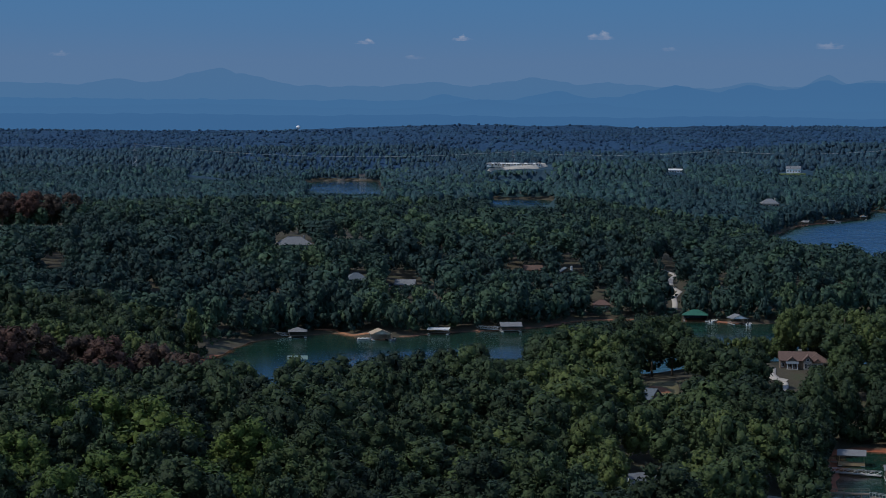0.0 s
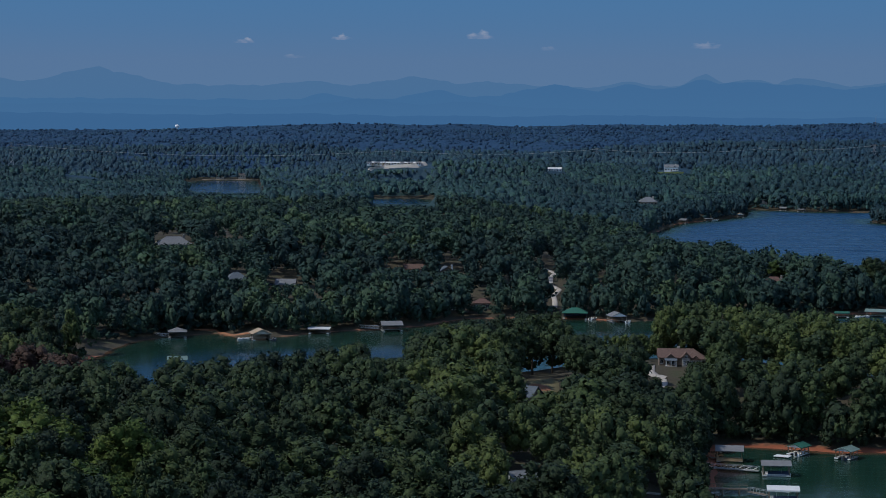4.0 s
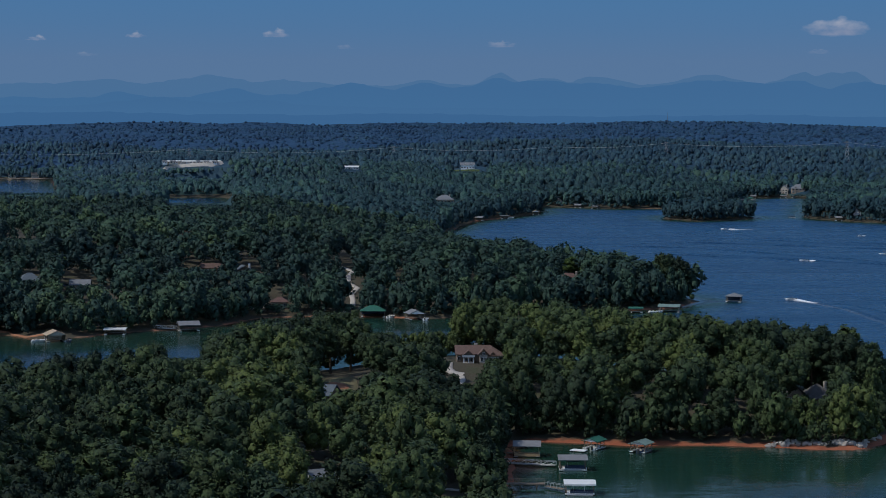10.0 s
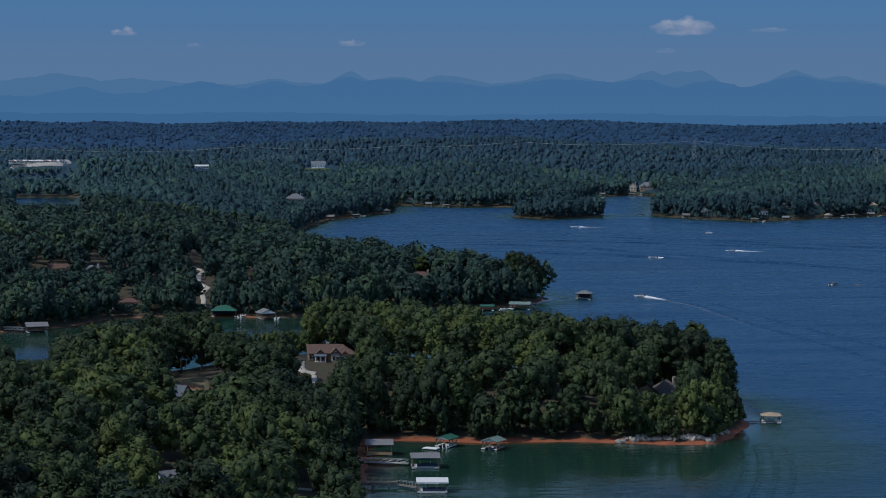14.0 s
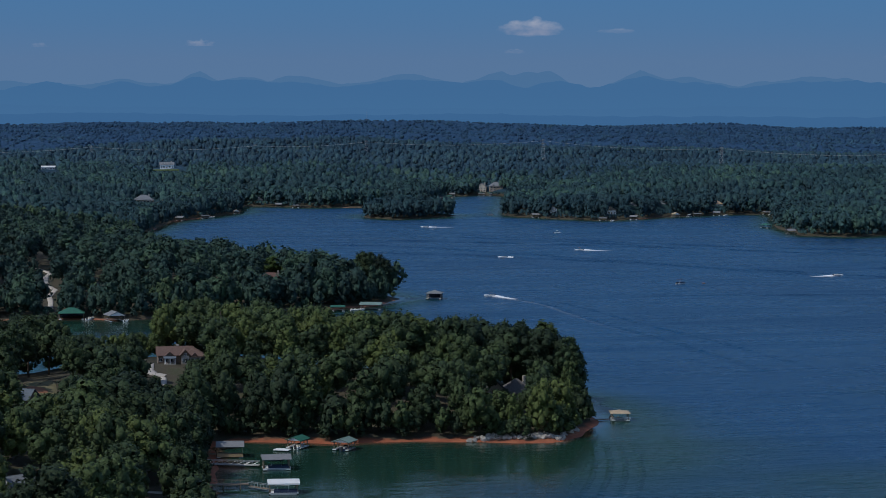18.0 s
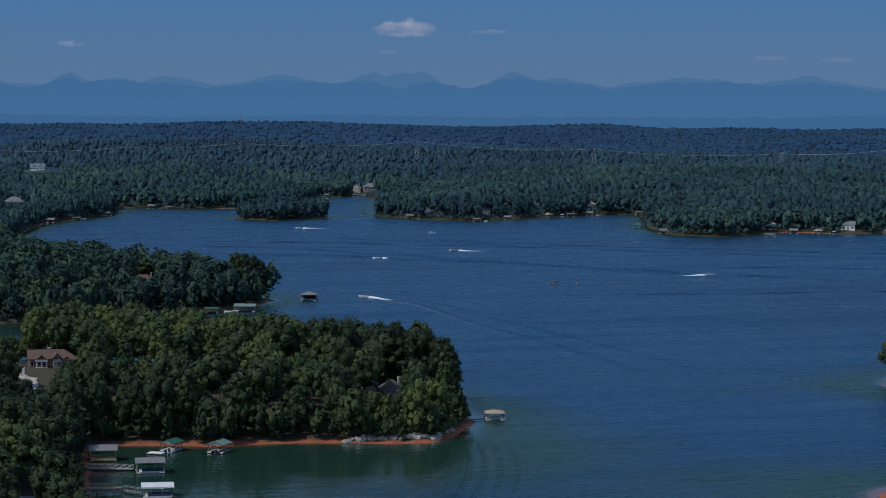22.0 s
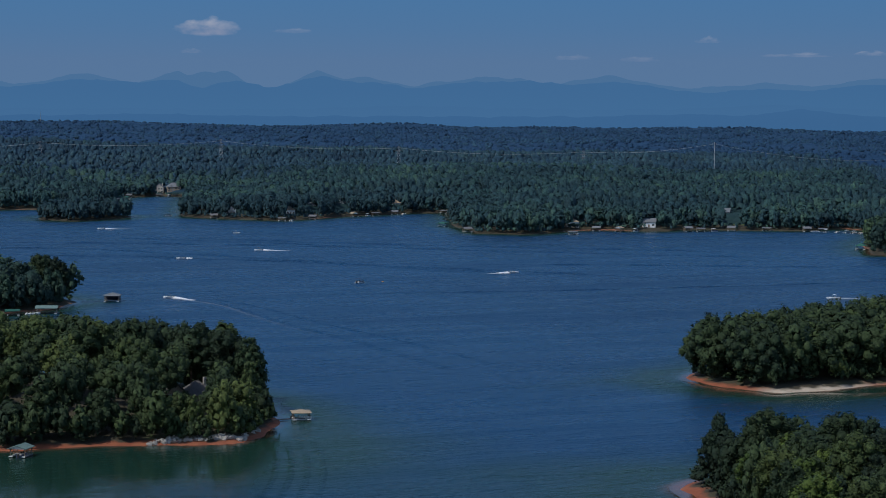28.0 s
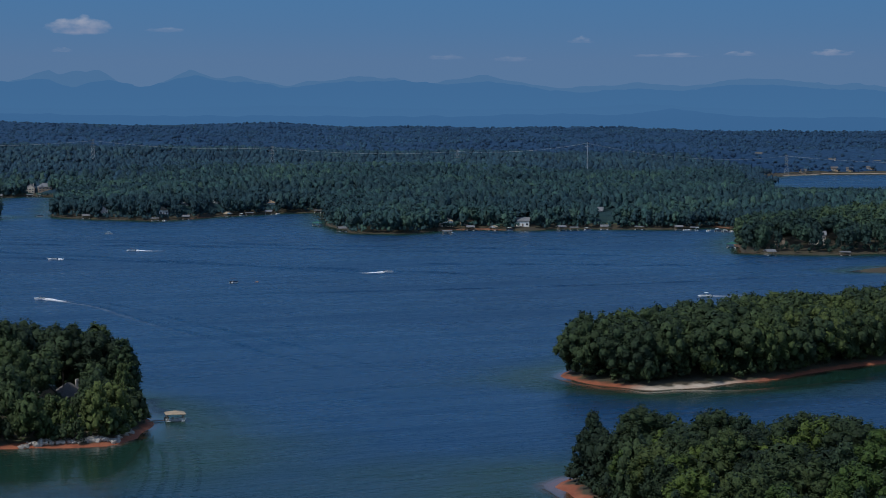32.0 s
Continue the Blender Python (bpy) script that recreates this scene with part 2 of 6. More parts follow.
ARM_EAST = [(r * math.sin(radians(a)), r * math.cos(radians(a))) for a, r in (
    (38.2, 3090), (38.9, 3350), (40.0, 3450), (41.5, 3480), (44.0, 3450), (46.0, 3300), (46.0, 2380), (43.0, 2430), (41.0, 2520), (39.6, 2660), (38.6, 2880))]
SPIT = [(848, 976), (872, 952), (905, 955), (880, 992)]


def signed(poly, x, y):
    """Distance to a closed outline, positive inside."""
    d = np.full(x.shape, 1e12)
    inside = np.zeros(x.shape, bool)
    for (x0, y0), (x1, y1) in zip(poly, poly[1:] + poly[:1]):
        ex, ey = x1 - x0, y1 - y0
        t = np.clip(((x - x0) * ex + (y - y0) * ey) / (ex * ex + ey * ey), 0, 1)
        d = np.minimum(d, (x - x0 - t * ex) ** 2 + (y - y0 - t * ey) ** 2)
        if y0 != y1:
            inside ^= ((y0 > y) != (y1 > y)) & (x < ex * (y - y0) / ey + x0)
    return np.sqrt(d) * np.where(inside, 1, -1)


def shore(x, y):
    """Metres inland of the waterline; negative on the lake."""
    x, y = np.asarray(x, float), np.asarray(y, float)
    d = signed(MAINLAND, x, y)
    for p in (ISLET, ISLAND, POINT, SPIT):
        d = np.maximum(d, signed(p, x, y))
    for p in (ARM_WEST, ARM_EAST):
        d = np.minimum(d, -signed(p, x, y))
    return d + (bumps(x, y, 9) - 0.5) * 3.0 + (bumps(x, y, 31) - 0.5) * 3.5


# low ground before the arms of the lake: headings and how far off their water begins
HOLLOWS = [(-3.3, -1.9, 2490), (1.4, 2.8, 2170), (38.1, 43.5, 2790)]


def hill(x, y, cx, cy, r, h):
    return h * np.exp(-((x - cx) ** 2 + (y - cy) ** 2) / (r * r))


def land(x, y, d=None):
    """Height of the ground over the lake."""
    x, y = np.asarray(x, float), np.asarray(y, float)
    d = shore(x, y) if d is None else d
    far = np.hypot(x, y)
    k = np.clip(d / 170, 0, 1)
    k = k * k * (3 - 2 * k)
    top = 7 + 10 * bumps(x, y, 260) + hill(x, y, -30, 1330, 330, 6) + hill(x, y, -350, 1200, 300, 6) + hill(x, y, -260, 500, 250, 8) + hill(x, y, 122, 705, 75, 5) + hill(x, y, 20, 655, 70, 9)
    az = np.degrees(np.arctan2(x, y))
    top = top + np.clip((far - 2300) / 2500, 0, 1) * (57 - 0.92 * np.abs(az - 14))
    top = top + ((bumps(x / 2.4, y / 0.9, 300) - 0.5) * 18 + (bumps(x, y, 130) - 0.5) * 7) * np.clip((far - 1900) / 900, 0, 1)
    crest = np.clip((az - 5.5) / 5, 0, 1) * np.clip((37 - az) / 5, 0, 1)
    top = top + crest * (13 * np.exp(-((far - 2930) / 190) ** 2) - 9 * np.exp(-((far - 3450) / 280) ** 2))
    for a0, a1, reach in HOLLOWS:
        m = np.clip((az - a0) / 0.4 + 1, 0, 1) * np.clip((a1 - az) / 0.4 + 1, 0, 1) * ((far > 1500) & (far < reach + 350))
        room = np.maximum(HEIGHT * (1 - far / reach) - 17, 0.5)
        top = top * (1 - m) + np.minimum(top, room) * m
    bank = np.clip(d * 0.3, -4, 1.4) + np.clip(d - 5, 0, 40) * 0.055
    return np.where(d > 0, bank + k * top, np.clip(d * 0.22, -4, 0))


def height_at(x, y):
    return float(land(np.array([x]), np.array([y]))[0])


def polar_sheet(name, az, rad, zfun, material):
    a, r = np.meshgrid(np.radians(az), rad)
    x, y = r * np.sin(a), r * np.cos(a)
    z, extra = zfun(x, y)
    n, m = a.shape
    idx = np.arange(n * m).reshape(n, m)
    f = np.stack([idx[:-1, :-1], idx[:-1, 1:], idx[1:, 1:], idx[1:, :-1]], -1).reshape(-1, 4)
    me = mesh_from(name, np.stack([x, y, z], -1).reshape(-1, 3), f, material, True)
    return me, extra


AZ = np.concatenate([np.linspace(-180, -20, 60)[:-1], np.linspace(-20, -13.5, 24)[:-1], np.linspace(-13.5, 43.5, 200)[:-1], np.linspace(43.5, 50, 24)[:-1], np.linspace(50, 180, 50)])
RAD = np.concatenate([[0.01, 40, 120, 200], np.geomspace(250, 2600, 190)[:-1], np.geomspace(2600, 4960, 60)])


def clay_banks(x, y):
    """Bare clay lines the near shores; farther off it shows in patches."""
    r = np.hypot(x, y)
    patch = np.clip((bumps(x, y, 70) - 0.5) * 3, 0, 1)
    return np.where(r < 820, 1.0, np.where(r < 1200, 0.45 + 0.35 * patch, patch * np.where(r < 2200, 0.8, 0.15)))


me, clay = polar_sheet("ground", AZ, RAD, lambda x, y: (land(x, y), clay_banks(x, y)), GROUND)
vertex_value(me, "clay", clay.ravel())
gx, gy = (np.array([v.co[i] for v in me.vertices]) for i in (0, 1))
vertex_value(me, "sand", np.clip(1.6 * np.exp(-((gx - 432) / 24) ** 4 - ((gy - 583) / 9) ** 4), 0, 1))
ground = tagged(new("ground", me), "wooded hilly ground with red clay along the lake shore", "ground", kind="structure")


def shoal(x, y):
    d = shore(x, y)
    soft = 15 + 62 * np.exp(-((x - 150) ** 2 + (y - 510) ** 2) / 95.0 ** 2) + 14 * np.exp(-((x - 460) ** 2 + (y - 560) ** 2) / 90.0 ** 2)
    soft = soft + 70 * np.exp(-((x - 50) / 150) ** 2 - ((y - 890) / 80) ** 2)
    silt = 0.08 * np.exp(-((x - 372) / 34) ** 2 - ((y - 636) / 13) ** 2) + 0.10 * np.exp(-((x - 284) / 7) ** 2 - ((y - 444) / 8) ** 2)
    silt += 0.10 * np.exp(-((x - 262) / 60) ** 2 - ((y - 462) / 75) ** 2)
    silt += 0.42 * np.exp(-((x - 108) / 7) ** 2 - ((y - 543) / 6) ** 2)
    return np.zeros_like(x), np.clip(np.minimum(np.exp(np.minimum(d, 0) / soft) * 0.93 + 0.07 * (d > -6), 0.55 + 0.45 * np.exp(np.minimum(d, 0) / 4.0)) + silt, 0, 1)


def lee(x, y):
    """How far the woods keep the wind off the water: 1 at the bank, 0 on the open lake."""
    soft = lambda v: np.clip(v, 0, 1) ** 2 * (3 - 2 * np.clip(v, 0, 1))
    cove = soft((178 + (y - 470) * 0.465 - x) / 16 + 0.5) * soft((640 - y) / 60)
    inlet = soft((200 - x) / 30) * soft((y - 560) / 40)
    island = soft((x - 398) / 50) * soft((y - 540) / 40) * soft((680 - y) / 40)
    d = np.minimum(shore(x, y), 0)
    return np.maximum(np.maximum(np.exp(d / 110.0) * np.maximum(cove, inlet), np.exp(d / 55.0) * island), np.exp(d / 8.0))


WAZ = np.concatenate([np.linspace(-180, -14, 30)[:-1], np.linspace(-14, 44, 190)[:-1], np.linspace(44, 180, 30)])
me, s = polar_sheet("water", WAZ, np.concatenate([[0.01, 150], np.geomspace(280, 4960, 200)]), shoal, WATER)
vertex_value(me, "shoal", s.ravel())
wx, wy = (np.array([v.co[i] for v in me.vertices]) for i in (0, 1))
vertex_value(me, "lee", lee(wx, wy))
tagged(new("water", me), "calm deep blue lake with green shallows", "lake", kind="structure")


# ---- sky and mountains far behind ----
def curtain(name, radius, tops, low, material, steps=500, az0=-40.0, az1=70.0):
    az = np.linspace(az0, az1, steps)
    a = np.radians(az)
    t = tops(az)
    x, y = radius * np.sin(a), radius * np.cos(a)
    v = np.concatenate([np.stack([x, y, np.full(steps, low)], 1), np.stack([x, y, t], 1)])
    i = np.arange(steps - 1)
    return new(name, mesh_from(name, v, np.stack([i, i + 1, i + 1 + steps, i + steps], 1), material))


SKY = glow("sky_haze", ((0.0, (0.104, 0.184, 0.308)), (0.35, (0.102, 0.180, 0.308)), (0.65, (0.084, 0.178, 0.322)), (1.0, (0.072, 0.178, 0.336))), 130, 400)
tagged(curtain("backdrop_sky", 4940, lambda a: np.full(a.shape, 900.0), -60, SKY), "hazy blue summer sky over the mountains", "sky", kind="structure")


def elev(drop, radius):
    """Height at that distance of what stands so many thousandths of a turn above eye level."""
    return HEIGHT + drop * radius / 3654.0


def ridge(peaks, base, rough, seed):
    def tops(az):
        h = np.full(az.shape, float(base))
        for c, height, width in peaks:
            h = np.maximum(h, base + height * np.exp(-np.abs((az - c) / width) ** 1.6))
        h = h + (bumps(az * 60, az * 0 + seed, 30) - 0.5) * rough + (bumps(az * 60, az * 0 + seed, 11) - 0.5) * rough * 0.7 + (bumps(az * 60, az * 0 + seed, 4) - 0.5) * rough * 0.25
        return h
    return tops


PEAKS = [(-12.0, 6, 1.5), (-8.9, 12, 0.8), (-6.2, 31, 1.5), (-4.4, 8, 0.8), (-0.6, 11, 1.2), (2.5, 20, 1.2), (4.5, 10, 1.8), (8.4, 14, 0.8),
         (10.5, 27, 0.55), (11.8, 18, 1.0), (13.2, 20, 0.9), (16.2, 24, 1.3), (18.8, 28, 0.8), (19.5, 30, 0.8), (20.1, 29, 0.6), (22.7, 31, 0.7), (24.0, 20, 1.1),
         (27.4, 23, 1.6), (30.6, 22, 1.4), (35.0, 9, 1.4), (38.3, 17, 1.8), (41.0, 8, 1.0)]
NEARER = [(0.1, 10, 0.6), (3.1, 17, 0.9), (6.4, 27, 1.6), (8.4, 30, 1.2)] + [(c, h + 12, w * 2.0) for c, h, w in PEAKS if c > 9 and not 18 < c < 21] + [(18.5, 36, 1.6), (20.4, 35, 1.6)] + [(c, 35, 3.2) for c in (11.5, 16.5, 23.0, 28.5)]
LOWER = [(1.2, 17, 1.5), (3.9, 12, 1.5), (-6.5, 7, 3.0), (25.5, 5, 2.5), (35.2, 9, 1.6)]
FOOT = [(-8.0, 3, 3.0), (-1.0, 4, 2.0), (8.0, 3, 2.0), (18.0, 4, 3.0), (36.0, 14, 1.2), (33.0, 5, 2.0)]
# ridges glow by themselves; haze is painted in as top and foot tones
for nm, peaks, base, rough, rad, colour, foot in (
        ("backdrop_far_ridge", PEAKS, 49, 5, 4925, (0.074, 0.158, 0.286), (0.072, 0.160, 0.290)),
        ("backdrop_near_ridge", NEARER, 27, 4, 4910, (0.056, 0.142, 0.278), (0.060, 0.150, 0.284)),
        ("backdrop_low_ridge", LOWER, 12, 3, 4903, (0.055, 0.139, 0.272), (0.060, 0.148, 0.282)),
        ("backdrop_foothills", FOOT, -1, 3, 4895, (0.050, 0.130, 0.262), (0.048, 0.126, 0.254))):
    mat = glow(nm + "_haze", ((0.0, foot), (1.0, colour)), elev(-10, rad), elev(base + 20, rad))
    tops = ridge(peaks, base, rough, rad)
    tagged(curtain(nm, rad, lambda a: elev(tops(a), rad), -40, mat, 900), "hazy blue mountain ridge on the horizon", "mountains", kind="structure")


# ---- trees ----
def ball_arrays(level):
    b = bmesh.new()
    bmesh.ops.create_icosphere(b, subdivisions=level, radius=1.0)
    v, f = np.array([p.co[:] for p in b.verts]), np.array([[p.index for p in q.verts] for q in b.faces])
    b.free()
    return v, f


BALLS = {1: ball_arrays(1), 2: ball_arrays(2)}


def sphere_dirs(rng, count, low=-0.6):
    """Directions spread evenly over a ball, but for its underside."""
    k = np.arange(count) + 0.5
    z = 1 - (1 - low) * k / count
    a = k * 2.39996 + rng.rand() * 6.28
    q = np.sqrt(1 - z * z)
    d = np.stack([q * np.cos(a), q * np.sin(a), z], 1) + rng.normal(size=(count, 3)) * 0.45 / math.sqrt(count)
    return d / np.linalg.norm(d, axis=1, keepdims=True)


def crown_arrays(seed, kind, puffs, level, clumps, size, core=0.8):
    """Verts, triangles of a crown, one unit high and broad, foot at 0: boughs full of leaves like a cloud's puffs, with loose leaf clumps on them."""
    rng = np.random.RandomState(seed)
    pine = kind == "pine"
    bv, bf = BALLS[level]
    d = sphere_dirs(rng, puffs, -0.55) if puffs else np.zeros((0, 3))
    r = (0.50 if pine else 0.56) / max(puffs, 1) ** 0.42 * (0.70 + 0.6 * rng.rand(puffs))
    r = np.clip(r, 0.08, 0.34)
    out = (0.5 - r * 0.8) * (0.80 + 0.34 * rng.rand(puffs))
    c = d * out[:, None] + (0, 0, 0.5)
    if pine:
        taper = np.clip(1.32 - 1.0 * c[:, 2], 0.30, 1.0)
        c[:, :2] *= taper[:, None]
        r = r * (0.55 + 0.45 * taper)
    else:
        c[:, :2] *= np.clip(1.16 - 0.30 * c[:, 2] ** 2, 0, 1.1)[:, None]
    c = np.concatenate([c, [(0, 0, 0.48)]]) if puffs else np.array([(0, 0, 0.5)])
    ax = np.stack([r, r, r * (0.70 if pine else 0.80)], 1)
    ax = np.array([(0.36, 0.36, 0.48) if pine else (0.47, 0.47, 0.46)]) if not puffs else np.concatenate([ax, [(0.18, 0.18, 0.34) if pine else (0.30, 0.30, 0.34)]])
    vs, fs, n, mids, nrms = [], [], 0, [], []
    for k in range(len(c)):
        m = np.linalg.qr(rng.normal(size=(3, 3)))[0]
        if np.linalg.det(m) < 0:
            m[0] *= -1
        v = (bv @ m) * ax[k] * (1 + (0.28 if puffs else 0.7) * (rng.rand(len(bv), 1) - 0.5)) + c[k]
        mid = v[bf].mean(1)
        keep = mid[:, 2] > (0.04 if puffs else 0.36)
        for j in range(len(c)):
            if j != k:
                keep &= (((mid - c[j]) / ax[j]) ** 2).sum(1) > 0.80
        if not keep.any():
            continue
        fc = bf[keep]
        used = np.unique(fc)
        back = np.zeros(len(bv), int)
        back[used] = np.arange(len(used))
        vs.append(c[k] + (v[used] - c[k]) * core)
        fs.append(back[fc] + n)
        n += len(used)
        mids.append(v[fc])
        nr = (mid[keep] - c[k]) / ax[k]
        nrms.append(nr / np.linalg.norm(nr, axis=1, keepdims=True))
    if clumps:
        tri, nr = np.concatenate(mids), np.concatenate(nrms)
        area = np.linalg.norm(np.cross(tri[:, 1] - tri[:, 0], tri[:, 2] - tri[:, 0]), axis=1)
        pick = rng.choice(len(tri), clumps, p=area / area.sum())
        w = rng.dirichlet((1, 1, 1), clumps)
        nrm = nr[pick] + rng.normal(size=(clumps, 3)) * 0.62 + (0, 0, 0.15)
        nrm /= np.linalg.norm(nrm, axis=1, keepdims=True)
        q = (tri[pick] * w[:, :, None]).sum(1) + nr[pick] * (size * (1.7 * rng.rand(clumps, 1) - 0.5))
        u = np.cross(nrm, rng.normal(size=(clumps, 3)))
        u /= np.linalg.norm(u, axis=1, keepdims=True)
        w2 = np.cross(nrm, u)
        s = size * (0.6 + 0.8 * rng.rand(clumps, 1)) * (1, 1, 0.58)
        i = n + 3 * np.arange(clumps)
        vs.append(np.stack([q - u * s - w2 * s * 0.6, q + u * s - w2 * s * 0.6, q + w2 * s * 1.1], 1).reshape(-1, 3))
        fs.append(np.stack([i, i + 1, i + 2], 1))
    return np.concatenate(vs), np.concatenate(fs)


def trunk_arrays(seed, top, radius, limbs):
    """A tapered, slightly bent trunk with limbs; unit height of crown above."""
    rng = np.random.RandomState(seed)
    vs, fs = [], []

    def limb(p0, p1, r0, r1, sides=6, rings=4):
        n0 = sum(len(v) for v in vs)
        p0, p1 = np.array(p0), np.array(p1)
        ax = (p1 - p0) / np.linalg.norm(p1 - p0)
        u = np.cross(ax, (0.31, 0.9, 0.1))
        u /= np.linalg.norm(u)
        w = np.cross(ax, u)
        a = np.arange(sides) * 2 * math.pi / sides
        for k in range(rings):
            f = k / (rings - 1)
            c = p0 + (p1 - p0) * f + (u * math.sin(f * 3) + w * math.sin(f * 2)) * r0 * 0.5
            vs.append(c + (np.cos(a)[:, None] * u + np.sin(a)[:, None] * w) * (r0 + (r1 - r0) * f) * (1.35 if k == 0 else 1))
        for k in range(rings - 1):
            for s in range(sides):
                b, t = n0 + k * sides, n0 + (k + 1) * sides
                fs.append((b + s, b + (s + 1) % sides, t + (s + 1) % sides, t + s))

    limb((0, 0, -1.5), (rng.rand() - 0.5, rng.rand() - 0.5, top), radius, radius * 0.35)
    for k in range(limbs):
        a = rng.rand() * 6.3
        z = top * (0.45 + 0.4 * rng.rand())
        limb((0, 0, z), (2.6 * math.cos(a), 2.6 * math.sin(a), z + 2.6), radius * 0.4, radius * 0.12, 5, 3)
    return np.concatenate(vs), np.array(fs)


def scatter(area, spacing, seed, keep):
    """Jittered places in a box (x0, y0, x1, y1) that keep() lets stand."""
    rng = np.random.RandomState(seed)
    x0, y0, x1, y1 = area
    gx, gy = np.meshgrid(np.arange(x0, x1, spacing), np.arange(y0, y1, spacing * 0.87))
    gx = gx + (np.arange(gx.shape[0]) % 2)[:, None] * spacing / 2
    x = (gx + (rng.rand(*gx.shape) - 0.5) * spacing * 1.0).ravel()
    y = (gy + (rng.rand(*gy.shape) - 0.5) * spacing * 1.0).ravel()
    k = keep(x, y)
    return x[k], y[k]


# open places in the woods: x, y, half width, half depth
CLEARINGS = [(432, 584, 22, 6.5), (117.5, 678, 10.5, 9), (112, 664, 10, 7.5), (102, 670, 8, 9), (217, 620, 8, 7), (209, 623, 5, 5), (44, 481, 10, 7), (60, 610, 6.5, 6), (69, 641, 5.5, 17), (-86, 1160, 13, 11),
             (-42, 997, 6.5, 6), (-18, 992, 6, 6), (63, 1056, 7, 7), (76, 984, 6, 5), (231, 1046, 9, 8), (47, 1066, 9, 5), (113, 1006, 4.5, 38), (118, 1070, 5, 24), (-186, 988, 6, 9),
             (306, 1936, 14, 12), (322, 1925, 10, 9), (427, 2515, 36, 25), (277, 2466, 14, 12), (789, 2353, 15, 9), (748, 2370, 6, 6), (1004, 1486, 11, 26), (919, 1476, 8, 10),
             (926, 1144, 8, 8), (956, 1142, 10, 8), (95, 2640, 50, 24), (80, 489, 9, 5), (456, 2121, 6, 6), (111, 779, 7, 7), (-30, 884, 12, 8), (672, 1820, 8, 8), (-53, 1160, 12, 8), (-14, 1000, 10, 8), (-98, 1194, 11, 12)]
# things seen over lower woods: x, y, height of their foot, half width of the gap
GAPS = [(-238, 1160, 33, 30), (-98, 580, 26, 24), (117, 896, 0, 11), (134, 900, 0, 13), (28, 812, 0, 7), (-52, 850, 0, 40), (-53, 1154, 26.5, 8), (-14, 994, 14.0, 4), (35, 1066, 17, 5), (117.5, 671, 15.0, 7.5), (110, 661, 11.5, 6), (109, 646, 10, 2), (117, 955, 1, 12), (136, 945, 1, 7), (216, 618, 8.3, 5), (46, 478, 9.5, 4.5), (60, 608, 10.5, 3.5),
        (69, 638, 9.8, 6), (-84, 1154, 23, 10), (-42, 990, 17.2, 5), (-18, 986, 14.6, 5), (63, 1050, 16.8, 4), (231, 1040, 13.0, 5), (47, 1058, 16.5, 6), (112, 990, 4, 2.6), (115, 1030, 10.5, 3.4), (118, 1065, 16.5, 4),
        (76, 980, 5, 5), (30, 906, 0, 6), (262, 968, 1, 12), (306, 1928, 12, 12), (-186, 980, 22, 5), (79, 487, 3.5, 5), (112, 560, 0, 7), (111, 775, 9, 5),
        (120, 538, 0, 5), (1815, 2130, 0, 85), (-118, 2490, 0, 46), (85, 2180, 0, 34), (-300, 2745, 9, 40),
        (789, 2342, 4.5, 15), (756, 1822, 5, 5), (795, 1842, 5.5, 5), (718, 1782, 4.5, 5), (862, 1858, 6, 5), (884, 1506, 7, 4), (862, 1504, 6, 4), (672, 1812, 5, 4), (1005, 1485, 4.5, 6), (919, 1472, 2.5, 6), (456, 2112, 6, 4), (427, 2500, 26, 22), (277, 2456, 26, 11), (95, 2630, 28, 45), (956, 1130, 9.5, 6), (926, 1132, 8.5, 4)]


def open_ground(x, y):
    o = np.zeros(x.shape, bool)
    for cx, cy, w, h in CLEARINGS:
        o |= ((x - cx) / w) ** 2 + ((y - cy) / h) ** 2 < 1
    return o


def headroom(x, y, z):
    """How high a tree may stand where the woods were kept low in front of houses and landings."""
    room = np.full(x.shape, 99.0)
    for gx, gy, gz, half in GAPS:
        R = math.hypot(gx, gy)
        ux, uy = gx / R, gy / R
        along = x * ux + y * uy
        aside = np.abs(x * uy - y * ux)
        line = HEIGHT + (gz - HEIGHT) * along / R - z
        m = (along < R) & (aside < half * along / R + 1.5)
        room = np.where(m, np.minimum(room, line), room)
    return room


def in_view(x, y, margin=1.2):
    a = np.degrees(np.arctan2(x, y))
    return (a > -12.3 - margin) & (a < 41.8 + margin)


def woods_at(r0, r1, inland=2.0, depth=1e9):
    def keep(x, y):
        r = np.hypot(x, y)
        k = (r > r0) & (r <= r1) & in_view(x, y)
        d = shore(x[k], y[k])
        k[k] = (d > inland) & (d < depth) & ~open_ground(x[k], y[k])
        return k
    return keep


def stand(area, spacing, seed, r0, r1, tall, inland=2.0, depth=1e9):
    """Places, ground heights and sizes of the trees of a wood."""
    x, y = scatter(area, spacing, seed, woods_at(r0, r1, inland, depth))
    g = np.random.RandomState(seed + 1)
    d = shore(x, y)
    z = land(x, y, d)
    h = tall[0] + (tall[1] - tall[0]) * (0.85 * g.rand(len(x)) + 0.45 * bumps(x, y, 38) - 0.18)
    room = headroom(x, y, z)
    h = np.minimum(h, np.maximum(room, 0))
    k = h > 3.5
    return x[k], y[k], z[k], h[k], d[k]


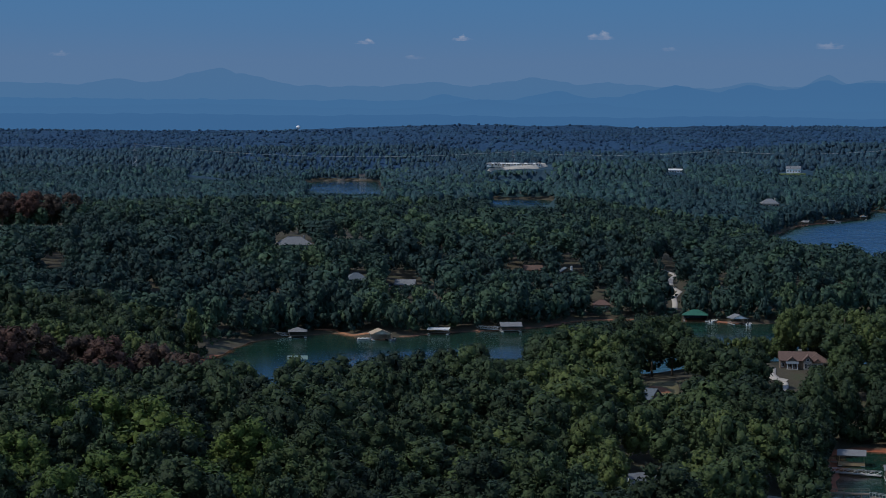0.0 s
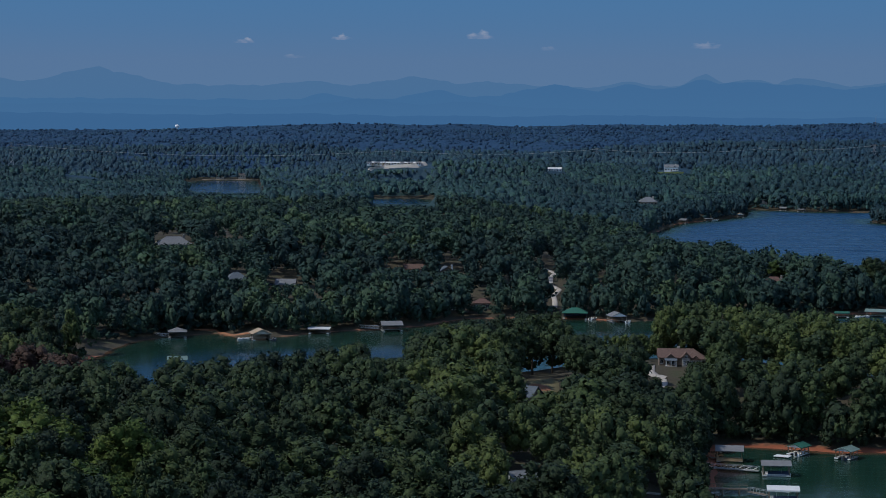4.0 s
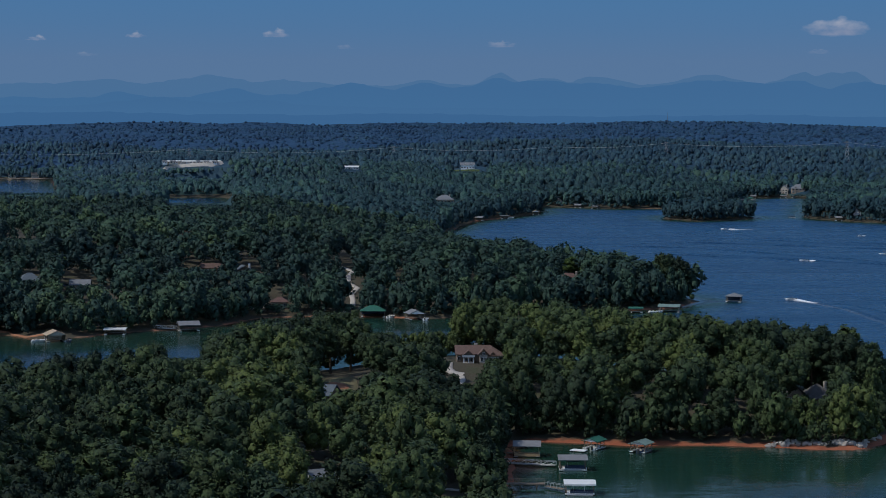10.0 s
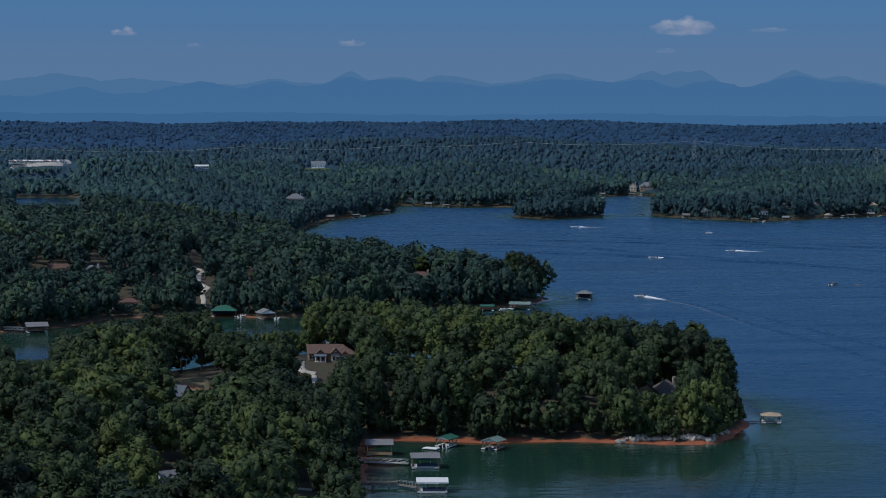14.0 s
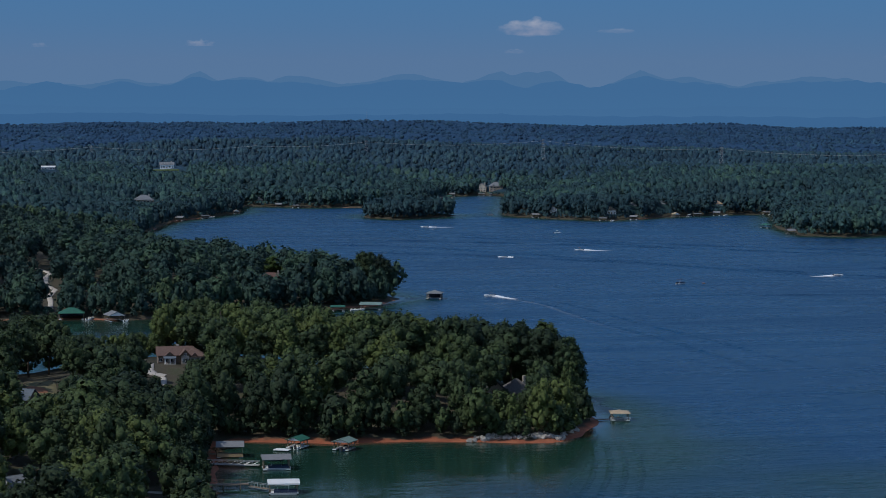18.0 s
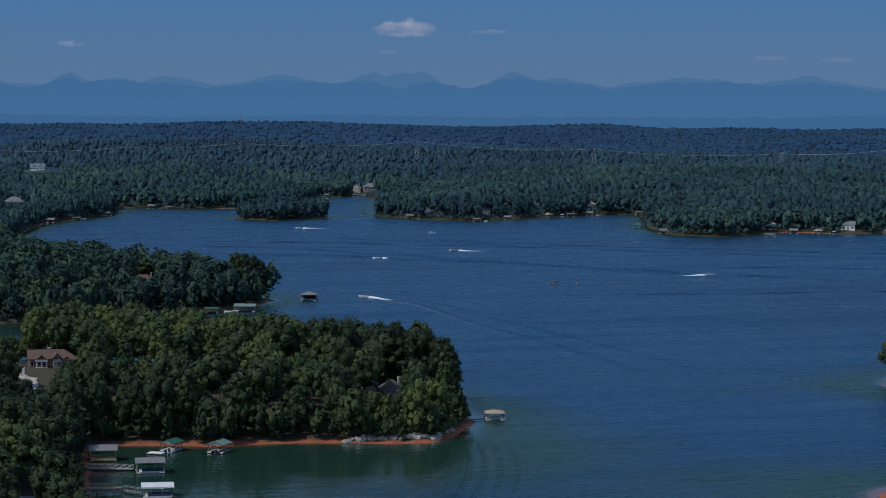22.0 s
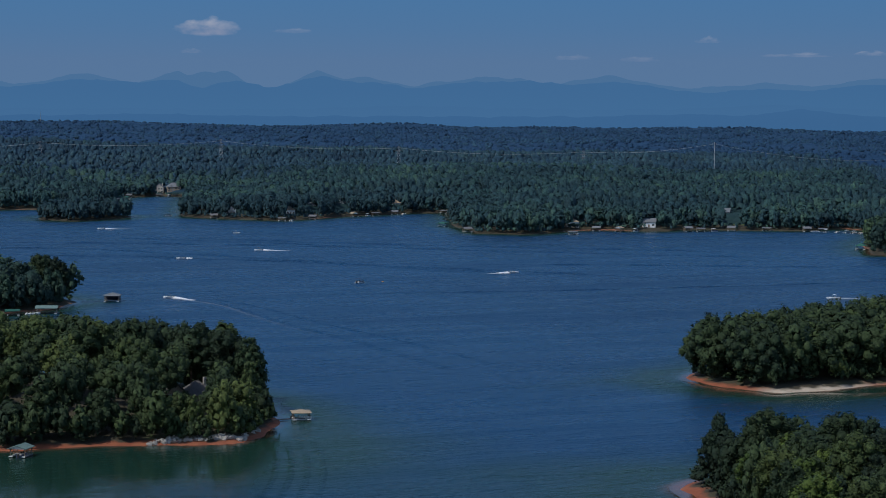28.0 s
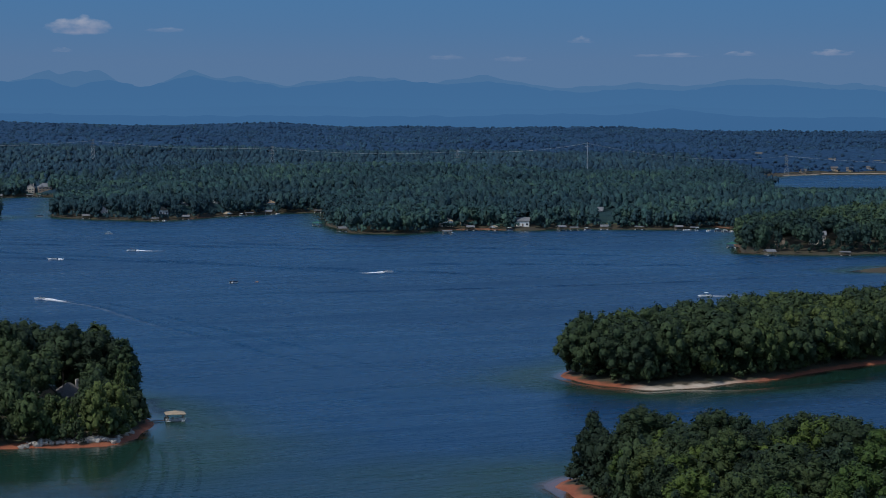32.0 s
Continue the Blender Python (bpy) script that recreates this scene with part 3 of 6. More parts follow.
def grow(name, templates, x, y, z, high, wide, material, label, seed):
    """Joined woodland: every tree a turned and scaled template."""
    rng = np.random.RandomState(seed)
    pick = rng.randint(len(templates), size=len(x))
    turn = rng.rand(len(x)) * 6.283
    tint = np.clip(rng.rand(len(x)) * 0.75 + (bumps(x, y, 60) - 0.5) * 0.9 + 0.10 + 0.20 * ((x > 105) & (x < 260) & (y < 800)), 0, 1)
    vs, fs, ts, n = [], [], [], 0
    for k, (v, f) in enumerate(templates):
        m = np.where(pick == k)[0]
        if not len(m):
            continue
        c, s = np.cos(turn[m])[:, None], np.sin(turn[m])[:, None]
        X = (v[:, 0] * c - v[:, 1] * s) * wide[m][:, None] + x[m][:, None]
        Y = (v[:, 0] * s + v[:, 1] * c) * wide[m][:, None] + y[m][:, None]
        Z = v[:, 2] * high[m][:, None] + z[m][:, None]
        vs.append(np.stack([X, Y, Z], -1).reshape(-1, 3))
        fs.append((f[None] + n + (np.arange(len(m)) * len(v))[:, None, None]).reshape(-1, 3))
        ts.append(np.repeat(tint[m], len(v)))
        n += len(m) * len(v)
    me = mesh_from(name, np.concatenate(vs), np.concatenate(fs), material, True)
    vertex_value(me, "tint", np.concatenate(ts))
    return tagged(new(name, me), label, "trees", kind="stuff")


def crown_size(h, d, seed):
    """Foot, height and breadth of the crowns: long ones at the wood's edge, short ones inside."""
    g = np.random.RandomState(seed)
    edge = np.clip(1.3 - d / 18, 0, 1)
    foot = h * (0.30 - 0.24 * edge)
    wide = np.maximum(h * (0.38 + 0.26 * g.rand(len(h)) ** 1.2), 3.6)
    return foot, h - foot, wide


def woodland(name, area, spacing, seed, r0, r1, templates, material, label, tall=(14, 27), inland=2.0, depth=1e9, slim=1.0):
    x, y, z, h, d = stand(area, spacing, seed, r0, r1, tall, inland, depth)
    foot, high, wide = crown_size(h, d, seed)
    wide = wide * slim
    return grow(name, templates, x, y, z + foot, high, wide, material, label, seed + 2)


MID = [crown_arrays(40 + k, "pine" if k % 3 == 2 else "oak", 20 if k % 3 == 2 else 15, 1, 640, 0.037) for k in range(9)]
LOW = [crown_arrays(60 + k, "pine" if k % 4 == 2 else "oak", 8, 1, 135, 0.080) for k in range(8)]
SHORE = [crown_arrays(70 + k, "pine" if k % 3 == 2 else "oak", 5, 1, 50, 0.118, 0.86) for k in range(8)]
TINY = [crown_arrays(80 + k, "pine" if k % 3 == 2 else "oak", 0, 1, 9, 0.15, 0.95) for k in range(8)]


# trees of their own: nearest to the eye on the near shore, on the point, along the cove
def tree(name, kind, seed, material, label, category):
    root = tagged(new(name), label, category, group="trees of the near woods")
    v, f = crown_arrays(seed, kind, 26 if kind == "pine" else 22, 1, 2000, 0.029)
    v = v * (11.0, 11.0, 15.0) + (0, 0, 7.5) if kind == "oak" else v * (8.6, 8.6, 16.0) + (0, 0, 7.0)
    crown = new("crown", mesh_from("crown", v, f, material, True))
    tv, tf = trunk_arrays(seed, 17.0, 0.34, 4)
    trunk = new("trunk", mesh_from("trunk", tv, tf, BARK, True))
    for o in (crown, trunk):
        o.parent = root
    return root


OAKS = [tree("broadleaf_tree", "oak", 100 + k, LEAF, "tall green broadleaf tree in the dense lakeside wood", "tree") for k in range(7)]
PINETREES = [tree("pine_tree", "pine", 120 + k, NEEDLE, "tall dark green pine with a bare lower trunk", "tree") for k in range(4)]
LIMES = [tree("lime_green_tree", "oak", 140 + k, LIME, "yellow-green sunlit tree in the wood", "tree") for k in range(2)]
RUSTS = [tree("russet_tree", "oak", 150 + k, RUSSET, "russet-brown tree among the green ones", "tree") for k in range(2)]
USED = set()


def plant(base, x, y, z, h, turn, spread=1.0):
    s = h / 22.5
    m = Matrix.LocRotScale((x, y, z), Euler((0, 0, turn)), (s * spread, s * spread, s))
    if base.name not in USED:
        USED.add(base.name)
        base.matrix_basis = m
        return base
    t = copy_thing(base, Matrix())
    t.matrix_basis = m
    return t


NEAR_R = 398.0
rng = np.random.RandomState(9)
singles = [stand((-180, 240, 120, 420), 9.4, 21, 285, NEAR_R, (15, 28)),
           stand((150, 240, 360, 470), 9.2, 23, 345, 545, (14, 25), 6.0)]
for x, y, z, h, d in singles:
    for k in range(len(x)):
        glade = bumps(x[k], y[k], 55)
        p = rng.rand()
        if p < (0.28 if x[k] < 150 else 0.2) + (glade > 0.62) * 0.25:
            base = PINETREES[rng.randint(4)]
        elif (x[k] < -30 and p > 0.58) or (x[k] > 150 and p > 0.80):
            base = LIMES[rng.randint(2)]
        else:
            base = OAKS[rng.randint(7)]
        plant(base, x[k], y[k], z[k] - 0.2, h[k], rng.rand() * 6.28, 0.95 + 0.3 * rng.rand())

# woods out of reach of single counting
woodland("shrubs", (-110, 470, 260, 800), 4.2, 31, 470, 805, SHORE, WOODS, "green shrubs along the clay bank", (3, 6.5), 1.8, 11)
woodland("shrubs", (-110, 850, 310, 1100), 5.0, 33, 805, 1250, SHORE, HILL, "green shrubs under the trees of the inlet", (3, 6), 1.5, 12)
woodland("shrubs", (390, 540, 700, 760), 4.2, 32, 545, 1000, SHORE, WOODS, "green shrubs above the sandy beach", (3, 6.5), 2.4, 11)
woodland("shrubs", (230, 300, 420, 470), 4.0, 35, 340, 545, SHORE, WOODS, "green shrubs under the trees of the point", (4, 9), 2.0, 16)
woodland("shrubs", (860, 1040, 1250, 1400), 5.0, 34, 1000, 1640, SHORE, HILL, "green shrubs along the headland bank", (3, 6), 1.2, 16)
woodland("wood_edge", (90, 540, 260, 800), 4.2, 36, 470, 805, SHORE, WOODS, "leafy trees along the edge of the wood", (5, 13), 2.0, 13)
woodland("wood_edge", (398, 572, 560, 660), 4.6, 41, 545, 1000, SHORE, WOODS, "leafy trees along the edge of the island wood", (6, 13), 2.5, 14)
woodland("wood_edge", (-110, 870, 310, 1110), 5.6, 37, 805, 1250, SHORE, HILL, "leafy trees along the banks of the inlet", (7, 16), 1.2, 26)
woodland("woodland", (-180, 380, 330, 800), 9.4, 11, NEAR_R, 805, MID, WOODS, "dense mixed broadleaf and pine wood on the near shore", (12, 24.5))
woodland("woodland", (390, 540, 700, 760), 6.8, 12, 545, 1000, MID, WOODS, "dense pine and oak wood on the sandy island", (16.5, 23.5), 1.2, 1e9, 1.2)
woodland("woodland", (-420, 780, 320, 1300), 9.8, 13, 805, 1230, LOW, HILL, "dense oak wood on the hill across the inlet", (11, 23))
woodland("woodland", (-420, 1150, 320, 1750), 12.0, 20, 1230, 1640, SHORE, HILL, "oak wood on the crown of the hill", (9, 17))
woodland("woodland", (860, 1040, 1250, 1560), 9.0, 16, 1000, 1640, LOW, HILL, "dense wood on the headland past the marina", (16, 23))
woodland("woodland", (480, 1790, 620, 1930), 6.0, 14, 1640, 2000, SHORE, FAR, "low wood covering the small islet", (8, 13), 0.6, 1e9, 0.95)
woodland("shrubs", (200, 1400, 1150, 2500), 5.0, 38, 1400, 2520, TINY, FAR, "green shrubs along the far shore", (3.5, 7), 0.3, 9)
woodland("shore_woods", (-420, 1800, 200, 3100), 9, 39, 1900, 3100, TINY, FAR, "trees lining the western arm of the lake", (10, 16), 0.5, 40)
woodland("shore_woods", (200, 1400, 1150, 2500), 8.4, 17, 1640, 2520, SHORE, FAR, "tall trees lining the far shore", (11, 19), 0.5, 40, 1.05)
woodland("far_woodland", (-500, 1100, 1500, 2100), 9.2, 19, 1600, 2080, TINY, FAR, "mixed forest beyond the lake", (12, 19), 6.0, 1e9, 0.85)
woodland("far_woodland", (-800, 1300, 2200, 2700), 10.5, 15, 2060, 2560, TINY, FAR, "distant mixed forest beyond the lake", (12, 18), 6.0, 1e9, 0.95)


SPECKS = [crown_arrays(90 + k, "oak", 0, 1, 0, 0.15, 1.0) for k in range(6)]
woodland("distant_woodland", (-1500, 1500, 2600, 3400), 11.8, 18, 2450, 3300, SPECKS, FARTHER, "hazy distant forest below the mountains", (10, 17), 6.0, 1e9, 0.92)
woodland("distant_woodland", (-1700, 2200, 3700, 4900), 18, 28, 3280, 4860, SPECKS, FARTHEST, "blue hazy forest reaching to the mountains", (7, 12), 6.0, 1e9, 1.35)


def far_sheet(x, y):
    d = shore(x, y)
    k = np.clip((d - 24) / 15, 0, 1)
    lump = bumps(x, y, 14) * 4 + bumps(x, y, 43) * 4 + (bumps(x, y, 21) - 0.5) * 5 * (np.hypot(x, y) > 2450)
    z = land(x, y, d)
    room = np.maximum(headroom(x, y, z), 4)
    return z + np.where(k > 0, k * np.minimum(3 + 0.6 * lump, room), -2), None


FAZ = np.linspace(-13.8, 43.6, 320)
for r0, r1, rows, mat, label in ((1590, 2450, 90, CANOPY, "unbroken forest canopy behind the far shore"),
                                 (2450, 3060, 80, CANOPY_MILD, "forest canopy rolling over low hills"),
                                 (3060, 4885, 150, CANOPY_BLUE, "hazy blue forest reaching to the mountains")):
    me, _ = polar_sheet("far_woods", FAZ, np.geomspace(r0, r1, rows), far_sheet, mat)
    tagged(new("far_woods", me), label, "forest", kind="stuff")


# ---- more materials ----
WOOD = paint("weathered_wood", (0.20, 0.155, 0.115), 0.85, 0.3, 1.2)
TAN_WOOD = paint("pale_pine_wood", (0.42, 0.30, 0.17), 0.8, 0.2, 1.2)
GREY_DECK = paint("grey_decking", (0.34, 0.33, 0.31), 0.85, 0.2, 1.0)
WHITE = paint("white_paint", (0.82, 0.82, 0.81), 0.45, 0.06, 0.8)
CREAM = paint("cream_siding", (0.55, 0.50, 0.42), 0.7, 0.12, 0.8)
STUCCO = paint("tan_stucco", (0.36, 0.28, 0.205), 0.85, 0.18, 0.7)
STONE = paint("stone_blocks", (0.36, 0.33, 0.29), 0.9, 0.35, 1.1)
SIDING = paint("brown_siding", (0.20, 0.15, 0.11), 0.85, 0.2, 0.8)
BRICK = paint("red_brick", (0.30, 0.13, 0.09), 0.85, 0.2, 1.5)
BROWN_ROOF = paint("brown_shingles", (0.128, 0.080, 0.064), 0.85, 0.3, 1.6)
GREY_ROOF = paint("grey_shingles", (0.17, 0.18, 0.19), 0.85, 0.3, 1.6)
DARK_ROOF = paint("dark_grey_brown_shingles", (0.115, 0.105, 0.098), 0.85, 0.3, 1.6)
SLATE_ROOF = paint("slate_blue_shingles", (0.10, 0.125, 0.15), 0.8, 0.3, 1.6)
TAN_ROOF = paint("tan_shingles", (0.40, 0.31, 0.21), 0.85, 0.2, 1.6)
RUST_ROOF = paint("rust_brown_shingles", (0.125, 0.072, 0.060), 0.85, 0.25, 1.6)
GREEN_METAL = paint("green_metal_sheet", (0.030, 0.125, 0.085), 0.5, 0.15, 0.8)
SAGE_METAL = paint("sage_metal_sheet", (0.16, 0.23, 0.20), 0.5, 0.15, 0.8)
GREY_METAL = paint("grey_metal_sheet", (0.20, 0.20, 0.20), 0.55, 0.15, 0.8, Metallic=0.1)
WHITE_METAL = paint("white_metal_sheet", (0.72, 0.72, 0.70), 0.45, 0.08, 0.8)
ALUMINIUM = paint("dull_aluminium", (0.52, 0.53, 0.54), 0.45, 0.1, 2.0, Metallic=0.6)
BLACK = paint("black_rubber", (0.025, 0.025, 0.028), 0.6, 0.2, 2.0)
DARK_BLUE = paint("navy_canvas", (0.03, 0.05, 0.10), 0.8, 0.2, 2.0)
CONCRETE = paint("pale_concrete", (0.46, 0.42, 0.37), 0.9, 0.15, 0.4)
LAWN = paint("mown_lawn", (0.075, 0.105, 0.032), 0.9, 0.35, 0.25)
DRY_GRASS = paint("dry_grass", (0.17, 0.15, 0.075), 0.9, 0.3, 0.25)
CLAY = paint("bare_clay", (0.34, 0.155, 0.08), 0.9, 0.3, 0.3)
STEEL = paint("galvanised_steel", (0.26, 0.28, 0.30), 0.5, 0.1, 1.0, Metallic=0.4)
WIRE = paint("bare_conductor", (0.30, 0.32, 0.34), 0.5, 0.05, 0.1)


def pane_mat():
    n = Nodes("window_glass")
    n.set(n.p, "Metallic", 0.0)
    return n.done((0.02, 0.028, 0.035), 0.06, IOR=1.5)


PANE = pane_mat()


def foam_mat():
    n = Nodes("wake_foam")
    c = n.coords()
    a = n.noise(c, 1.3, 4, 0.7)
    n.set(n.p, "Alpha", n.math("MULTIPLY", n.ramp(a, (0.28, (0, 0, 0)), (0.48, (1, 1, 1))), n.attribute("thick")))
    return n.done((0.88, 0.90, 0.91), 0.7)


FOAM = foam_mat()


# ---- building helpers ----
def part(name, bm, material, parent, label=""):
    me = bpy.data.meshes.new(name)
    bm.to_mesh(me)
    bm.free()
    me.materials.append(material)
    ob = new(name, me)
    ob.parent = parent
    return tagged(ob, label)


def box(bm, x0, y0, z0, x1, y1, z1):
    m = Matrix.LocRotScale(((x0 + x1) / 2, (y0 + y1) / 2, (z0 + z1) / 2), None, (abs(x1 - x0), abs(y1 - y0), abs(z1 - z0)))
    bmesh.ops.create_cube(bm, size=1, matrix=m)
    return bm


def boxes(*rows):
    bm = bmesh.new()
    for r in rows:
        box(bm, *r)
    return bm


def beam(p0, p1, r, sides=6, bm=None, r1=None):
    bm = bm or bmesh.new()
    p0, p1 = Vector(p0), Vector(p1)
    d = p1 - p0
    m = Matrix.Translation((p0 + p1) / 2) @ d.to_track_quat("Z", "Y").to_matrix().to_4x4()
    bmesh.ops.create_cone(bm, cap_ends=True, segments=sides, radius1=r, radius2=r if r1 is None else r1, depth=d.length, matrix=m)
    return bm


def hull_of(points):
    bm = bmesh.new()
    for p in points:
        bm.verts.new(p)
    bmesh.ops.convex_hull(bm, input=bm.verts)
    return bm


def slope(a, b, c, d, thick=0.18):
    """A roof plane with thickness over four corners."""
    n = (Vector(b) - Vector(a)).cross(Vector(d) - Vector(a)).normalized() * thick
    if n.z < 0:
        n = -n
    return hull_of([a, b, c, d] + [tuple(Vector(p) + n) for p in (a, b, c, d)])


def roof_parts(kind, x0, y0, x1, y1, z, rise, material, parent, over=0.5, name="roof"):
    x0, y0, x1, y1 = x0 - over, y0 - over, x1 + over, y1 + over
    cx, cy = (x0 + x1) / 2, (y0 + y1) / 2
    if kind == "flat":
        r = part(name, hull_of([(x0, y0, z), (x1, y0, z), (x1, y1, z + 0.15), (x0, y1, z + 0.15), (x0, cy, z + 0.45), (x1, cy, z + 0.45)]), material, parent)
        part("fascia", boxes((x0, y0 - 0.04, z - 0.35, x1, y0 + 0.04, z + 0.02)), WHITE if material is WHITE_METAL else material, r)
        return r
    if kind == "gable_x":
        r = part(name, slope((x0, y0, z), (x1, y0, z), (x1, cy, z + rise), (x0, cy, z + rise)), material, parent)
        part("roof_slope", slope((x0, y1, z), (x1, y1, z), (x1, cy, z + rise), (x0, cy, z + rise)), material, r)
        part("ridge_cap", beam((x0, cy, z + rise + 0.12), (x1, cy, z + rise + 0.12), 0.14), material, r)
        return r
    if kind == "gable_y":
        r = part(name, slope((x0, y0, z), (x0, y1, z), (cx, y1, z + rise), (cx, y0, z + rise)), material, parent)
        part("roof_slope", slope((x1, y0, z), (x1, y1, z), (cx, y1, z + rise), (cx, y0, z + rise)), material, r)
        part("ridge_cap", beam((cx, y0, z + rise + 0.12), (cx, y1, z + rise + 0.12), 0.14), material, r)
        return r
    long = (x1 - x0) >= (y1 - y0)
    inset = min(x1 - x0, y1 - y0) / 2 * 0.95
    ridge_pts = [(x0 + inset, cy, z + rise), (x1 - inset, cy, z + rise)] if long else [(cx, y0 + inset, z + rise), (cx, y1 - inset, z + rise)]
    r = part(name, hull_of([(x0, y0, z), (x1, y0, z), (x1, y1, z), (x0, y1, z), (x0, y0, z + 0.16), (x1, y0, z + 0.16), (x1, y1, z + 0.16), (x0, y1, z + 0.16)] + ridge_pts), material, parent)
    part("ridge_cap", beam(ridge_pts[0], tuple(Vector(ridge_pts[1]) + Vector((0.01, 0, 0))), 0.16), material, r)
    return r


def gable_wall(parent, x0, x1, y, z, rise, material, depth=0.25):
    cx = (x0 + x1) / 2
    part("gable", hull_of([(x0, y, z), (x1, y, z), (cx, y, z + rise), (x0, y + depth, z), (x1, y + depth, z), (cx, y + depth, z + rise)]), material, parent)


def window(parent, x, z, w, h, y, face=-1):
    """A framed window on a wall that looks along y."""
    f = part("window", boxes((x - w / 2 - 0.1, y, z - 0.1, x + w / 2 + 0.1, y + face * 0.06, z + h + 0.1)), WHITE, parent, "white window frame")
    part("pane", boxes((x - w / 2, y + face * 0.05, z, x - 0.04, y + face * 0.09, z + h)), PANE, f, "dark glass pane")
    part("pane", boxes((x + 0.04, y + face * 0.05, z, x + w / 2, y + face * 0.09, z + h)), PANE, f, "dark glass pane")


def at(root, x, y, turn=0.0, z=None, scale=1.0):
    """Stand a thing on the ground, turned to the eye by default."""
    az = math.atan2(x, y)
    root.matrix_basis = Matrix.LocRotScale((x, y, height_at(x, y) if z is None else z), Euler((0, 0, -az + radians(turn))), (scale,) * 3)
    return root


def drape(name, pts, width, material, label, lift=0.25, kind="structure", category="road"):
    """A strip of paving laid over the ground along a line."""
    fine = []
    for (x0, y0), (x1, y1) in zip(pts, pts[1:]):
        n = max(2, int(math.hypot(x1 - x0, y1 - y0) / 1.5))
        fine += [(x0 + (x1 - x0) * k / n, y0 + (y1 - y0) * k / n) for k in range(n)]
    fine = np.array(fine + [pts[-1]])
    t = np.gradient(fine, axis=0)
    t /= np.linalg.norm(t, axis=1, keepdims=True)
    side = np.stack([t[:, 1], -t[:, 0]], 1)
    cols = [fine + side * width * f for f in (-0.5, -0.17, 0.17, 0.5)]
    rows = np.stack(cols, 1)
    z = np.maximum(land(rows[..., 0], rows[..., 1]), 0) + lift
    low = np.concatenate([rows[:, :1], rows, rows[:, -1:]], 1)
    zz = np.concatenate([z[:, :1] - 0.5, z, z[:, -1:] - 0.5], 1)
    n, m = low.shape[:2]
    idx = np.arange(n * m).reshape(n, m)
    f = np.stack([idx[:-1, :-1], idx[:-1, 1:], idx[1:, 1:], idx[1:, :-1]], -1).reshape(-1, 4)
    me = mesh_from(name, np.concatenate([low, zz[..., None]], -1).reshape(-1, 3), f, material, True)
    return tagged(new(name, me), label, category, kind=kind)


def patch(name, x, y, w, h, material, label, lift=0.2, category="lawn"):
    """An uneven open plot laid over the ground."""
    g = np.random.RandomState(int(abs(x) * 7 + abs(y)))
    a = np.linspace(0, 2 * math.pi, 36, endpoint=False)
    rim = 0.82 + 0.3 * g.rand(36)
    rim = (rim + np.roll(rim, 1) + np.roll(rim, 2)) / 3
    rings = [np.stack([x + w * q * rim * np.cos(a), y + h * q * rim * np.sin(a)], 1) for q in (0.05, 0.3, 0.55, 0.8, 1.0)]
    p = np.array(rings)
    z = np.maximum(land(p[..., 0], p[..., 1]), 0.05) + lift
    z[-1] -= lift + 0.3
    idx = np.arange(5 * 36).reshape(5, 36)
    nxt = np.roll(idx, -1, 1)
    f = np.stack([idx[:-1], nxt[:-1], nxt[1:], idx[1:]], -1).reshape(-1, 4)[:, ::-1]
    me = mesh_from(name, np.concatenate([p, z[..., None]], -1).reshape(-1, 3), f, material, True)
    return tagged(new(name, me), label, category, kind="structure")


# ---- docks and boats ----
def covered_dock(label, w=7.2, d=8.5, roof="gable_x", roof_mat=GREY_METAL, deck_mat=GREY_DECK, high=3.0, rise=1.2, posts=3, walls=None, post_mat=None):
    root = tagged(new("covered_dock"), label, "dock", group="boat docks on the lake")
    for x0, x1 in ((-w / 2, -w / 2 + 1.1), (w / 2 - 1.1, w / 2)):
        dk = part("deck_finger", boxes((x0, -d / 2, 0.30, x1, d / 2, 0.46)), deck_mat, root)
        part("float", boxes((x0 + 0.08, -d / 2 + 0.2, -0.3, x1 - 0.08, d / 2 - 0.2, 0.30)), BLACK, dk, "black dock float")
        part("rub_rail", boxes((x0 - 0.05, -d / 2 - 0.05, 0.2, x1 + 0.05, -d / 2, 0.48)), WHITE, dk)
    part("deck_back", boxes((-w / 2, d / 2 - 1.6, 0.30, w / 2, d / 2, 0.47)), deck_mat, root)
    for k in range(posts):
        y = -d / 2 + 0.5 + (d - 1.0) * k / (posts - 1)
        for x in (-w / 2 + 0.25, w / 2 - 0.25):
            part("post", boxes((x - 0.1, y - 0.1, 0.3, x + 0.1, y + 0.1, high + 0.1)), TAN_WOOD if deck_mat is TAN_WOOD else WOOD, root)
    for x in (-w / 2 + 0.25, w / 2 - 0.25):
        part("side_beam", boxes((x - 0.09, -d / 2 + 0.2, high - 0.3, x + 0.09, d / 2 - 0.2, high - 0.02)), WOOD, root)
        part("handrail", boxes((x - 0.05, -d / 2 + 0.6, 1.30, x + 0.05, d / 2 - 0.6, 1.40)), deck_mat, root)
    if walls:
        part("back_wall", boxes((-w / 2 + 0.2, d / 2 - 0.5, 0.45, w / 2 - 0.2, d / 2 - 0.35, high)), walls, root)
        part("side_wall", boxes((w / 2 - 0.36, -d / 2 + 1.5, 0.45, w / 2 - 0.30, d / 2 - 0.4, high)), walls, root)
    if roof == "gable_y":
        for y in (-d / 2 + 0.1, d / 2 - 0.3):
            gable_wall(root, -w / 2, w / 2, y, high, rise - 0.1, walls or WHITE, 0.12)
    roof_parts(roof, -w / 2, -d / 2, w / 2, d / 2, high, rise, roof_mat, root, 0.35)
    return root


